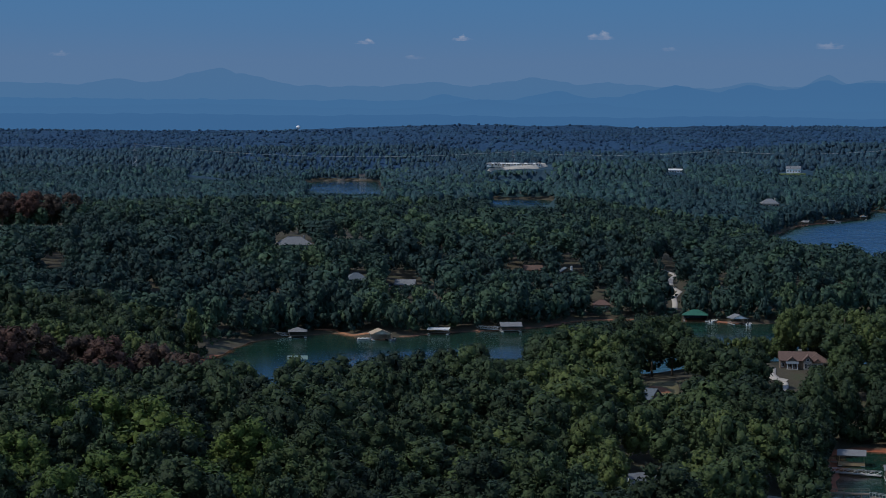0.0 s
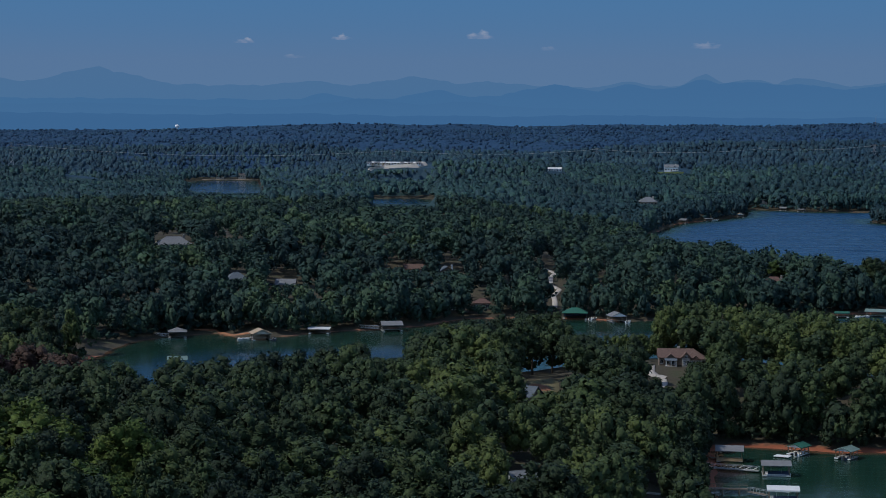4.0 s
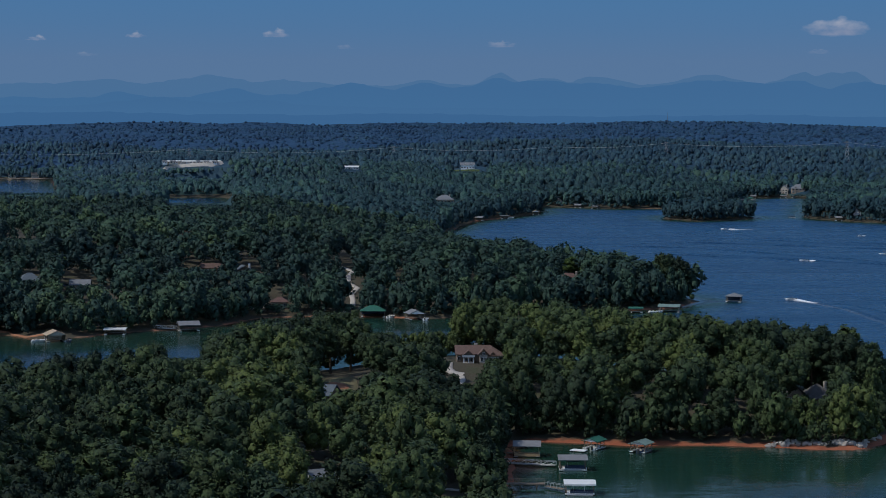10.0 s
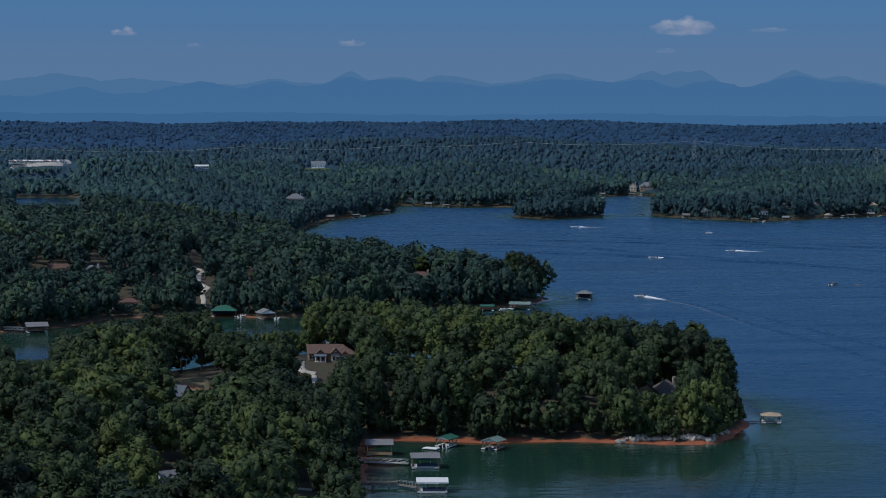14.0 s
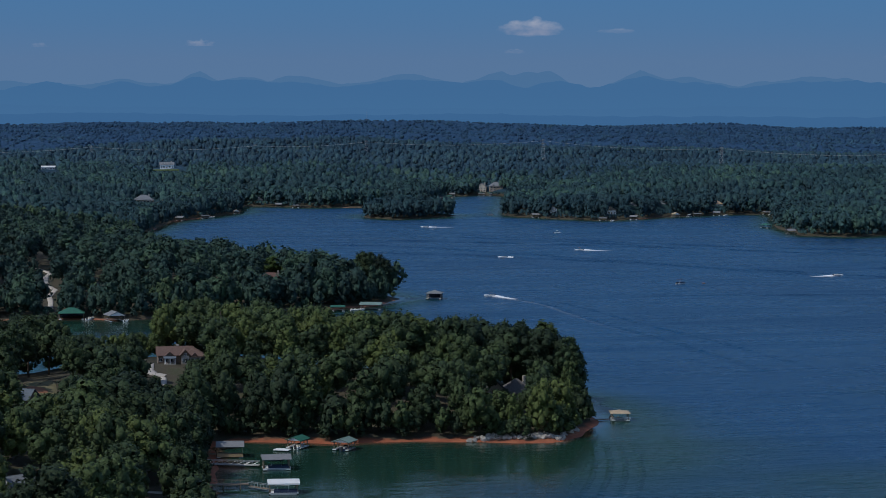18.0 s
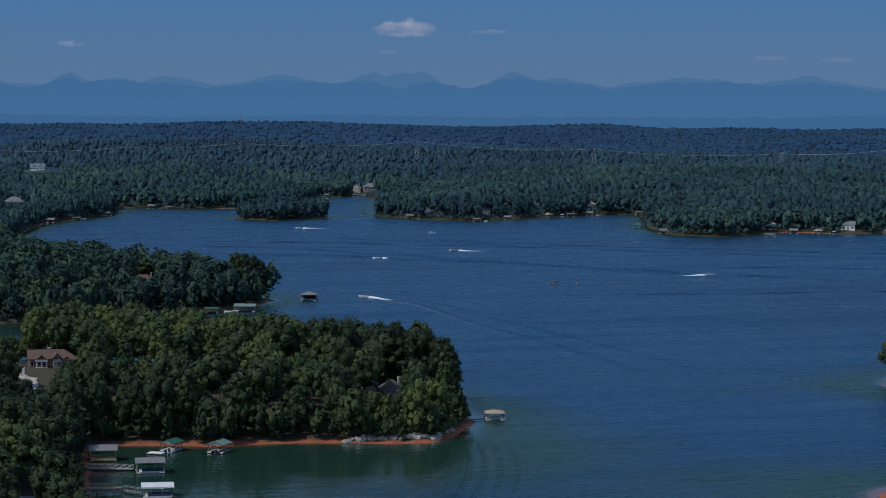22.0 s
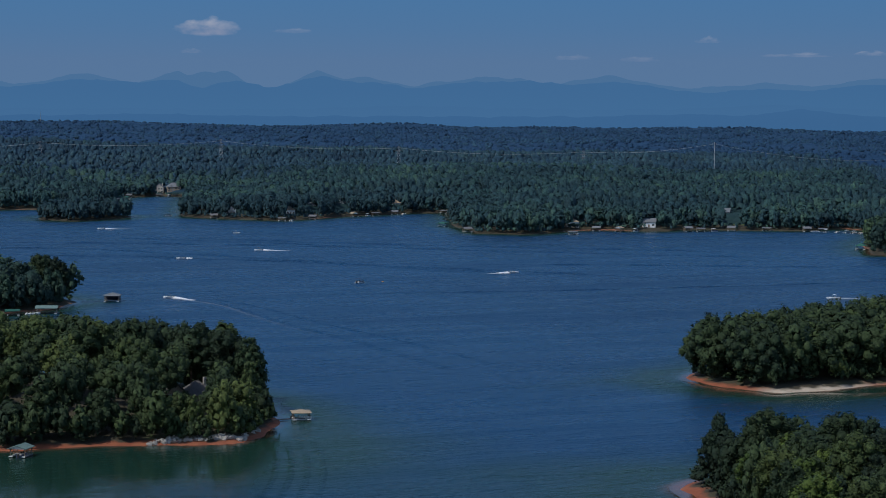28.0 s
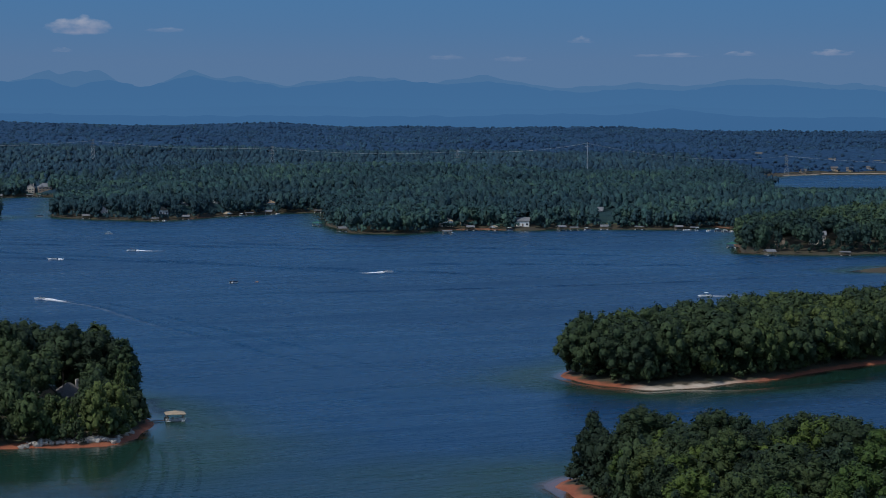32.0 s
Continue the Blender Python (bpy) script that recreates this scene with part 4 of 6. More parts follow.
def motorboat(label, hull_mat=WHITE, length=6.5, top=None):
    root = tagged(new("motorboat"), label, "boat", group="boats on the lake")
    L, B = length, length * 0.17
    part("hull", hull_of([(-L / 2, -B, 0.75), (-L / 2, B, 0.75), (-L / 2, -B * 0.8, -0.25), (-L / 2, B * 0.8, -0.25), (L * 0.2, -B, 0.85), (L * 0.2, B, 0.85),
                          (L * 0.2, -B * 0.5, -0.3), (L * 0.2, B * 0.5, -0.3), (L / 2, 0, 1.0), (L * 0.45, 0, 0.3)]), hull_mat, root)
    part("stripe", boxes((-L * 0.48, -B - 0.02, 0.42, L * 0.15, B + 0.02, 0.58)), DARK_BLUE, root, "dark blue stripe")
    part("foredeck", hull_of([(L * 0.08, -B * 0.9, 0.86), (L * 0.08, B * 0.9, 0.86), (L * 0.46, 0, 1.0), (L * 0.08, -B * 0.8, 1.02), (L * 0.08, B * 0.8, 1.02)]), WHITE, root)
    part("windscreen", hull_of([(L * 0.06, -B * 0.8, 0.9), (L * 0.06, B * 0.8, 0.9), (-0.1, -B * 0.75, 1.5), (-0.1, B * 0.75, 1.5), (0.0, B * 0.75, 1.5), (0.0, -B * 0.75, 1.5)]), PANE, root)
    for y in (-B * 0.5, B * 0.5):
        part("seat", boxes((-L * 0.18, y - 0.25, 0.74, -L * 0.08, y + 0.25, 1.25)), CREAM, root)
    part("rear_bench", boxes((-L * 0.42, -B * 0.8, 0.74, -L * 0.34, B * 0.8, 1.15)), CREAM, root)
    part("outboard", boxes((-L / 2 - 0.45, -0.25, 0.2, -L / 2, 0.25, 1.25)), BLACK, root, "black outboard engine")
    if top:
        for x in (-L * 0.25, 0.05):
            for y in (-B * 0.85, B * 0.85):
                part("top_pole", beam((x, y, 0.8), (x, y, 2.2), 0.04), ALUMINIUM, root)
        part("canopy", hull_of([(-L * 0.28, -B, 2.15), (-L * 0.28, B, 2.15), (0.3, -B, 2.15), (0.3, B, 2.15), (-L * 0.1, -B * 0.7, 2.4), (-L * 0.1, B * 0.7, 2.4)]), top, root)
    return root


def pontoon_boat(label, top=DARK_BLUE):
    root = tagged(new("pontoon_boat"), label, "boat", group="boats on the lake")
    for y in (-0.95, 0.95):
        part("tube", beam((-3.4, y, 0.15), (3.2, y, 0.15), 0.32, 10), ALUMINIUM, root)
    part("platform", boxes((-3.4, -1.25, 0.45, 3.4, 1.25, 0.6)), WHITE, root)
    for y in (-1.22, 1.22):
        part("side_panel", boxes((-2.6, y - 0.04, 0.6, 3.2, y + 0.04, 1.15)), DARK_BLUE, root, "dark blue side panel")
    for x in (-1.6, 1.4):
        part("bench", boxes((x - 0.8, -1.1, 0.6, x + 0.8, -0.6, 1.05)), CREAM, root)
    for x in (-1.8, 1.0):
        for y in (-1.15, 1.15):
            part("top_pole", beam((x, y, 0.6), (x, y, 2.5), 0.04), ALUMINIUM, root)
    part("canopy", hull_of([(-2.2, -1.25, 2.45), (-2.2, 1.25, 2.45), (1.4, -1.25, 2.45), (1.4, 1.25, 2.45), (-0.4, -0.9, 2.7), (-0.4, 0.9, 2.7)]), top, root)
    part("outboard", boxes((-3.9, -0.25, 0.1, -3.4, 0.25, 1.1)), BLACK, root, "black outboard engine")
    return root


def gangway(p0, p1, width, label, material=ALUMINIUM, z=0.75, truss=True, legs=False, name="gangway", rails=True):
    root = tagged(new(name), label, "walkway")
    a, b = Vector((*p0, z)), Vector((*p1, z))
    L = (b - a).length
    root.matrix_basis = Matrix.Translation(a) @ (b - a).to_track_quat("X", "Z").to_matrix().to_4x4()
    w = width / 2
    part("walkway_deck", boxes((0, -w, -0.08, L, w, 0.04)), GREY_DECK if truss else WOOD, root)
    n = max(3, int(L / 1.9))
    for y in (-w, w) if rails else ():
        part("top_rail", boxes((0, y - 0.05, 0.95, L, y + 0.05, 1.06)), material, root)
        part("bottom_rail", boxes((0, y - 0.05, -0.2, L, y + 0.05, -0.08)), material, root)
        for k in range(n + 1):
            x = L * k / n
            part("rail_post", boxes((max(0, x - 0.04), y - 0.04, 0.0, min(L, x + 0.04), y + 0.04, 1.0)), material, root)
            if truss and k < n:
                part("brace", beam((x, y, -0.1), (L * (k + 1) / n, y, 1.0), 0.05, 4), material, root)
            if legs and k % 2 == 0:
                part("leg", boxes((max(0, x - 0.1), y - 0.1, -2.6, min(L, x + 0.1), y + 0.1, 0)), material, root)
    return root


dk = covered_dock("pale wooden boathouse with a grey metal roof beside the clay bank", 7.2, 6.0, "gable_x", GREY_METAL, TAN_WOOD, 3.0, 1.1, 3)
part("deck_front", boxes((-3.6, -3.1, 0.3, 3.6, -2.2, 0.5)), TAN_WOOD, dk)
part("front_rail", boxes((-3.5, -3.05, 0.5, 3.5, -2.95, 1.1)), TAN_WOOD, dk)
at(dk, 112.5, 562, 0, 0)
at(covered_dock("boat slip with a grey-brown metal roof off a white gangway", 7.3, 6.0, "gable_x", GREY_METAL, GREY_DECK, 2.9, 0.9), 120.3, 538.5, 4, 0)
at(covered_dock("boat slip with a flat white roof off a brown pier", 7.4, 5.5, "flat", WHITE_METAL, GREY_DECK, 2.9, 0.5), 114.4, 503.5, 2, 0)
at(covered_dock("small boat slip with a green metal roof and a white deck", 4.6, 5.2, "gable_y", GREEN_METAL, WHITE, 2.4, 0.9), 134.0, 571.5, -28, 0)
at(covered_dock("boat slip with a sage green metal roof moored by the bank", 4.8, 5.6, "gable_y", SAGE_METAL, GREY_DECK, 2.4, 0.9), 146.0, 564.5, -24, 0)
at(covered_dock("boat slip with tan hipped roof and white decking", 5.6, 6.0, "hip", TAN_ROOF, GREY_DECK, 2.3, 0.9), 243.2, 596.5, 6, 0)
gangway((101.5, 549.5), (116.6, 542.4), 1.5, "grey aluminium truss gangway leading to a boat slip", ALUMINIUM, 0.6)
gangway((92.5, 513.5), (107.2, 511.8), 2.0, "brown wooden pier with railings on posts over red clay", WOOD, 1.3, False, True, "pier")
gangway((107.4, 511.6), (111.2, 506.3), 1.2, "sloping pale gangway from pier to boat slip", ALUMINIUM, 0.7, False)
gangway((230.5, 597.5), (239.6, 597.0), 1.6, "low white floating walkway from the cape to a slip", WHITE, 0.35, False, rails=False)
gangway((104.0, 566), (108.8, 563.5), 1.5, "short wooden walkway from the bank to the boathouse", TAN_WOOD, 0.6, False)
box_deck = tagged(new("swim_platform"), "white floating swim platform beside a green-roofed slip", "dock")
part("platform_deck", boxes((-2.2, -1.6, 0.25, 2.2, 1.6, 0.42)), WHITE, box_deck)
for x in (-1.6, 1.6):
    part("float", boxes((x - 0.4, -1.4, -0.3, x + 0.4, 1.4, 0.25)), BLACK, box_deck)
at(box_deck, 128.6, 567.5, -20, 0)
at(pontoon_boat("pontoon boat with a white canopy moored in a slip", WHITE), 114.2, 501.6, 0, 0)
at(pontoon_boat("pontoon boat with a dark canopy moored in a slip"), 120.6, 537.5, 0, 0)
at(motorboat("white motorboat moored under the green roof", WHITE, 5.0), 134.3, 570.2, -28 + 90, 0)
at(motorboat("dark blue motorboat moored under the sage roof", DARK_BLUE, 5.0), 146.1, 563.6, -24 + 90, 0)
at(motorboat("white motorboat moored at the cape slip"), 243.4, 596.0, 0, 0)

# along the inlet
at(covered_dock("boat slip with a grey hipped roof under shady trees", 7.6, 8.0, "hip", GREY_METAL, GREY_DECK, 2.8, 1.7), -62, 880, 0, 0)
gangway((-72, 884), (-66.2, 881.5), 1.4, "short white gangway under shady trees", WHITE, 0.7)
at(covered_dock("boat slip with a pale tan gabled roof off a clay point", 8.2, 8.0, "gable_y", TAN_ROOF, GREY_DECK, 2.8, 1.8, 3, CREAM), -26.5, 872, 12, 0)
at(motorboat("white motorboat tied beside the tan slip"), -33, 871, 10, 0)
at(motorboat("small dark motorboat tied beside the tan slip", DARK_BLUE, 5.0), -20.5, 870, 80, 0)
at(covered_dock("boat slip with a flat cream roof beside the bank", 9.0, 6.5, "flat", WHITE_METAL, GREY_DECK, 2.5, 0.5), -1.5, 897, -8, 0)
at(covered_dock("boat slip with a pale grey roof beside a white ramp", 9.0, 7.5, "gable_x", GREY_METAL, GREY_DECK, 2.7, 1.5), 30, 908, 8, 0)
gangway((15.5, 916), (25.0, 910.5), 2.2, "broad white ramp to a boat slip", WHITE, 0.9)
at(covered_dock("large boathouse with a green hipped roof by the drive", 11.5, 9.0, "hip", GREEN_METAL, GREY_DECK, 3.0, 2.4, 4, DARK_BLUE), 118.2, 962, 0, 0)
at(motorboat("white motorboat beside the green-roofed boathouse"), 126.5, 958, 60, 0)
at(covered_dock("boat slip with a grey gabled roof on the inlet", 7.5, 7.5, "gable_y", GREY_ROOF, GREY_DECK, 2.8, 1.7), 136, 947.5, 20, 0)
at(motorboat("white motorboat moored in the inlet"), 140.8, 944, 80, 0)
at(covered_dock("boat slip with a flat green roof near the headland", 10.0, 7.0, "gable_x", SAGE_METAL, GREY_DECK, 2.6, 1.0), 264.5, 971, -6, 0)
at(covered_dock("smaller slip with a faded green roof near the headland", 6.5, 6.5, "flat", GREEN_METAL, GREY_DECK, 2.5, 0.6), 247, 968, 0, 0)
at(motorboat("white motorboat drifting off the headland docks", WHITE, 7.5), 256.5, 966.5, 15, 0)
at(motorboat("white motorboat moored by the wooded bank", WHITE, 6.0), 211, 961, 25, 0)
at(covered_dock("dock with a pale blue roof behind the trees", 7.0, 6.0, "gable_x", SAGE_METAL, GREY_DECK, 2.7, 1.0), -55, 780, 0, 0)
at(covered_dock("floating two-storey boathouse with dark walls and a grey hipped roof", 7.8, 8.0, "hip", GREY_ROOF, GREY_DECK, 3.0, 1.7, 4, DARK_BLUE), 312, 1020, -8, 0)

# far shores: four kinds of dock, then copies
FAR_DOCKS = [covered_dock("distant boat slip with a pale grey roof by the shore", 7, 6, "flat", GREY_METAL, GREY_DECK, 2.7, 0.5),
             covered_dock("distant boat slip with a grey roof by the shore", 6.5, 6.5, "gable_x", GREY_METAL, GREY_DECK, 2.7, 1.4),
             covered_dock("distant boat slip with a green roof by the shore", 7, 7, "hip", GREEN_METAL, GREY_DECK, 2.7, 1.6),
             covered_dock("distant boat slip with a tan roof by the shore", 6, 7, "gable_y", TAN_ROOF, GREY_DECK, 2.7, 1.5)]
PLACES = [(784, 1598, 2), (652, 1812, 1), (693, 1744, 0), (728, 1755, 1), (785, 1791, 3), (812, 1802, 0), (836, 1810, 1), (893, 1818, 0), (764, 1512, 1), (823, 1441, 0),
          (868, 1480, 1), (884, 1470, 3), (936, 1446, 1), (945, 1441, 0), (973, 1437, 1), (322, 1832, 1), (351, 1868, 0), (396, 1944, 3), (468, 2080, 1), (483, 2063, 0),
          (690, 2225, 0), (706, 2250, 2), (728, 2310, 1), (1000, 1424, 0), (1024, 1402, 1), (1035, 1395, 0), (923, 1198, 2), (893, 1117, 1), (938, 1092, 0), (770, 2328, 0)]
for k, (x, y, kind) in enumerate(PLACES):
    base = FAR_DOCKS[kind]
    ob = base if base.name not in USED else copy_thing(base, Matrix())
    USED.add(base.name)
    at(ob, x, y, (k * 37) % 50 - 25, 0)
MARINA = [motorboat("white motorboat moored at the small marina"), pontoon_boat("pontoon boat moored at the small marina", WHITE)]
for k, (x, y) in enumerate([(1028, 1396), (1033, 1388), (1038, 1379), (1041, 1371), (1045, 1366), (1040, 1359), (1046, 1356), (1052, 1352), (1050, 1362), (1057, 1349),
                            (700, 1738), (800, 1793), (845, 1808), (895, 1462), (828, 1444), (955, 1436), (360, 1880), (695, 2232), (712, 2260), (780, 2322)]):
    base = MARINA[k % 2]
    ob = base if base.name not in USED else copy_thing(base, Matrix())
    USED.add(base.name)
    at(ob, x, y, 20 + (k * 53) % 60, 0)

# boats under way, and their wakes
at(pontoon_boat("pontoon boat resting off the islet"), 627, 1868, 10, 0)
at(motorboat("white motorboat idling on open water", WHITE, 6.2, WHITE), 584, 1568, 5, 0)
at(motorboat("white motorboat speeding with a foaming wake", WHITE, 6.2, RUST_ROOF), 523, 1362, 180, 0)
at(motorboat("white motorboat cutting across the lake", WHITE, 6.2), 446, 1304, 180, 0)
at(motorboat("white speedboat far across the lake", WHITE, 6.2), 502.5, 1674, 180, 0)
at(motorboat("white speedboat turning with a foaming wake", WHITE, 6.2), 590, 1104, 10, 0)
at(pontoon_boat("dark pontoon boat anchored in mid-lake"), 475, 1076, 60, 0)
at(motorboat("motorboat with a dark canopy drawing a long wake", WHITE, 6.2, DARK_BLUE), 344, 1026, 165, 0)
at(motorboat("white cabin boat passing behind the wooded island", WHITE, 7.5, WHITE), 657, 876, 180, 0)
buoy = tagged(new("swim_float"), "orange inflatable float on the water", "float")
bmb = bmesh.new()
bmesh.ops.create_uvsphere(bmb, u_segments=12, v_segments=6, radius=1.0, matrix=Matrix.Diagonal((1.0, 0.8, 0.45, 1)))
part("tube", bmb, CLAY, buoy)
at(buoy, 489, 1075, 0, 0.1)


def wake(pts, w0, w1, label, strength=1.0):
    """Foam along the line a boat has left, thinning behind it."""
    p = np.array(pts, float)
    n = 60
    s = np.linspace(0, 1, n)
    k = np.linspace(0, 1, len(p))
    x, y = np.interp(s, k, p[:, 0]), np.interp(s, k, p[:, 1])
    for _ in range(6):
        x[1:-1], y[1:-1] = (x[:-2] + x[2:] + 2 * x[1:-1]) / 4, (y[:-2] + y[2:] + 2 * y[1:-1]) / 4
    t = np.stack([np.gradient(x), np.gradient(y)], 1)
    t /= np.linalg.norm(t, axis=1, keepdims=True)
    side = np.stack([t[:, 1], -t[:, 0]], 1)
    w = (w0 + (w1 - w0) * s)[:, None]
    rows = np.stack([np.stack([x, y], 1) + side * w * f for f in (-0.5, -0.25, 0, 0.25, 0.5)], 1)
    z = np.full(rows.shape[:2] + (1,), 0.06)
    z[:, (0, 4)] = 0.02
    lift = np.clip(strength - 0.4, 0, 1) * np.clip(1 - 1.6 * s, 0, 1) * np.clip(s * 14, 0.3, 1)
    z[:, 1:4] += (1.1 * lift)[:, None, None] * np.array([0.75, 1.0, 0.75])[None, :, None]
    idx = np.arange(n * 5).reshape(n, 5)
    f = np.stack([idx[:-1, :-1], idx[:-1, 1:], idx[1:, 1:], idx[1:, :-1]], -1).reshape(-1, 4)
    me = mesh_from("wake", np.concatenate([rows, z], -1).reshape(-1, 3), f, FOAM, True)
    thick = (1 - s)[:, None] ** 1.2 * np.array([0.2, 0.9, 1.0, 0.9, 0.2]) * strength
    vertex_value(me, "thick", np.clip(thick, 0, 1).ravel())
    return tagged(new("wake", me), label, "wake", kind="stuff")


wake([(526, 1362), (535, 1358), (546, 1354)], 3.4, 8.0, "white foam trail behind a motorboat", 2.4)
wake([(449, 1304), (457, 1302), (467, 1300)], 3.4, 8.0, "white foam trail behind a motorboat", 2.4)
wake([(506, 1674), (515, 1673), (530, 1672)], 4.0, 9.0, "white foam trail behind a speedboat", 2.2)
wake([(587, 1104), (579, 1106), (570, 1107)], 4.0, 9.0, "white foam trail behind a speedboat", 2.4)
wake([(347, 1023), (352, 1000), (356, 975), (352, 930), (347, 870), (347, 785)], 4.0, 7.0, "long curved foam trail across the lake", 0.16)
wake([(346.5, 1025), (350, 1014), (353, 1002)], 3.6, 7.0, "white foam behind the long-wake motorboat", 2.2)
wake([(661, 876), (672, 872), (685, 870)], 3.0, 8.0, "white foam trail behind a cabin boat", 0.8)


# ---- houses ----
def house(label, w, d, high, wall_mat, roof_mat, style="gable_x", rise=2.8, cols=3, chimney=None, dormers=0, porch=False, storeys=1):
    root = tagged(new("house"), label, "house")
    wall = part("wall", boxes((-w / 2, -d / 2, -1.5, w / 2, d / 2, high)), wall_mat, root)
    if style == "gable_y":
        for y in (-d / 2, d / 2 - 0.25):
            gable_wall(root, -w / 2, w / 2, y, high, rise - 0.15, wall_mat)
    if style == "gable_x":
        for x in (-w / 2, w / 2 - 0.25):
            part("gable", hull_of([(x, -d / 2, high), (x, d / 2, high), (x, 0, high + rise - 0.15), (x + 0.25, -d / 2, high), (x + 0.25, d / 2, high), (x + 0.25, 0, high + rise - 0.15)]), wall_mat, root)
    r = roof_parts(style, -w / 2, -d / 2, w / 2, d / 2, high, rise, roof_mat, root, 0.6)
    for s in range(storeys):
        z = 0.9 + s * 2.8
        for k in range(cols):
            x = -w / 2 + w * (k + 0.5) / cols
            if s == 0 and k == cols // 2:
                dr = part("door", boxes((x - 0.6, -d / 2 - 0.06, 0.0, x + 0.6, -d / 2, 2.1)), WOOD, root, "brown wooden door")
                part("door_handle", boxes((x + 0.4, -d / 2 - 0.12, 1.0, x + 0.48, -d / 2 - 0.06, 1.1)), ALUMINIUM, dr)
            else:
                window(root, x, z, min(1.8, w / cols * 0.55), 1.4, -d / 2)
    if chimney:
        part("chimney", boxes((w * 0.28, -0.2, high, w * 0.28 + 1.0, 0.7, high + rise + 0.9)), chimney, root)
    for k in range(dormers):
        x = -w / 2 + w * (k + 0.7) / (dormers + 0.4)
        dm = part("dormer", boxes((x - 0.9, -d / 2 + 0.6, high + 0.4, x + 0.9, -d / 2 + 2.8, high + 1.6)), wall_mat, root)
        part("dormer_roof", hull_of([(x - 1.2, -d / 2 + 0.3, high + 1.55), (x + 1.2, -d / 2 + 0.3, high + 1.55), (x, -d / 2 + 0.3, high + 2.5), (x - 1.2, -d / 2 + 3.4, high + 1.55), (x + 1.2, -d / 2 + 3.4, high + 1.55), (x, -d / 2 + 3.4, high + 2.5)]), roof_mat, dm)
        part("pane", boxes((x - 0.5, -d / 2 + 0.55, high + 0.6, x + 0.5, -d / 2 + 0.6, high + 1.4)), PANE, dm)
    if porch:
        part("porch_roof", slope((-w * 0.3, -d / 2 - 2.4, high - 0.4), (w * 0.3, -d / 2 - 2.4, high - 0.4), (w * 0.3, -d / 2, high + 0.3), (-w * 0.3, -d / 2, high + 0.3)), roof_mat, root)
        part("porch_floor", boxes((-w * 0.3, -d / 2 - 2.4, -1.0, w * 0.3, -d / 2, 0.15)), CONCRETE, root)
        for k in range(4):
            x = -w * 0.28 + w * 0.56 * k / 3
            part("porch_post", boxes((x - 0.12, -d / 2 - 2.3, 0, x + 0.12, -d / 2 - 2.06, high - 0.35)), WHITE, root)
    return root


def lodge():
    """The large brown-roofed house: a long roof, a low wing and two front gables."""
    root = tagged(new("house"), "large tan house with brown shingle roofs and timbered front gables", "house")
    part("wall", boxes((-9.0, -3.0, -2.0, 9.0, 5.5, 3.2)), SIDING, root)
    part("wing_wall", boxes((0.6, -6.0, -2.0, 3.9, -3.0, 3.4)), STONE, root, "stone front wing")
    part("left_wing_wall", boxes((-6.2, -4.6, -2.0, -2.2, -3.0, 2.6)), SIDING, root)
    part("right_wing_wall", boxes((3.9, -5.0, -2.0, 9.0, -3.0, 2.6)), STONE, root, "stone garage wing")
    roof_parts("gable_x", -9.0, -3.0, 5.0, 5.5, 3.2, 3.4, BROWN_ROOF, root, 0.8)
    roof_parts("hip", 2.0, -5.0, 10.5, 6.0, 2.9, 3.5, BROWN_ROOF, root, 0.7, "wing_roof")
    for x0, x1, y, z, rise, wall_mat in ((0.4, 4.1, -6.0, 3.4, 2.3, WOOD), (-6.4, -2.0, -4.6, 2.7, 2.2, WOOD), (5.0, 7.6, -5.2, 2.7, 1.6, STUCCO)):
        roof_parts("gable_y", x0, y, x1, 0.4, z, rise, BROWN_ROOF, root, 0.45, "gable_roof")
        gable_wall(root, x0, x1, y + 0.05, z, rise - 0.2, wall_mat)
    for x, z, w, h, y in ((1.5, 0.7, 0.9, 1.6, -6.0), (3.0, 0.7, 0.9, 1.6, -6.0), (2.25, 3.5, 1.0, 0.9, -5.96), (5.4, 0.6, 1.4, 1.5, -5.0), (7.5, 0.6, 1.4, 1.5, -5.0), (-5.3, 0.6, 1.1, 1.6, -4.6),
                          (-3.2, 0.6, 1.1, 1.6, -4.6), (-8.0, 0.8, 1.2, 1.4, -3.0)):
        window(root, x, z, w, h, y)
    dr = part("door", boxes((-1.2, -3.08, 0, 0.1, -3.0, 2.3)), WOOD, root, "brown wooden door")
    part("door_handle", boxes((-0.15, -3.16, 1.0, -0.05, -3.08, 1.15)), ALUMINIUM, dr)
    for x in (-6.3, -4.2, -2.1):
        part("porch_post", boxes((x - 0.2, -6.6, -0.5, x + 0.2, -6.2, 2.4)), WHITE, root)
    part("porch_roof", slope((-6.9, -6.9, 2.3), (-1.6, -6.9, 2.3), (-1.6, -4.6, 3.1), (-6.9, -4.6, 3.1)), SLATE_ROOF, root, "blue-grey porch roof")
    part("porch_floor", boxes((-6.7, -6.8, -1.5, -1.8, -4.6, 0.1)), CONCRETE, root)
    part("chimney", boxes((-1.2, 1.5, 3.2, 0.1, 2.6, 7.6)), STONE, root, "stone chimney")
    return root


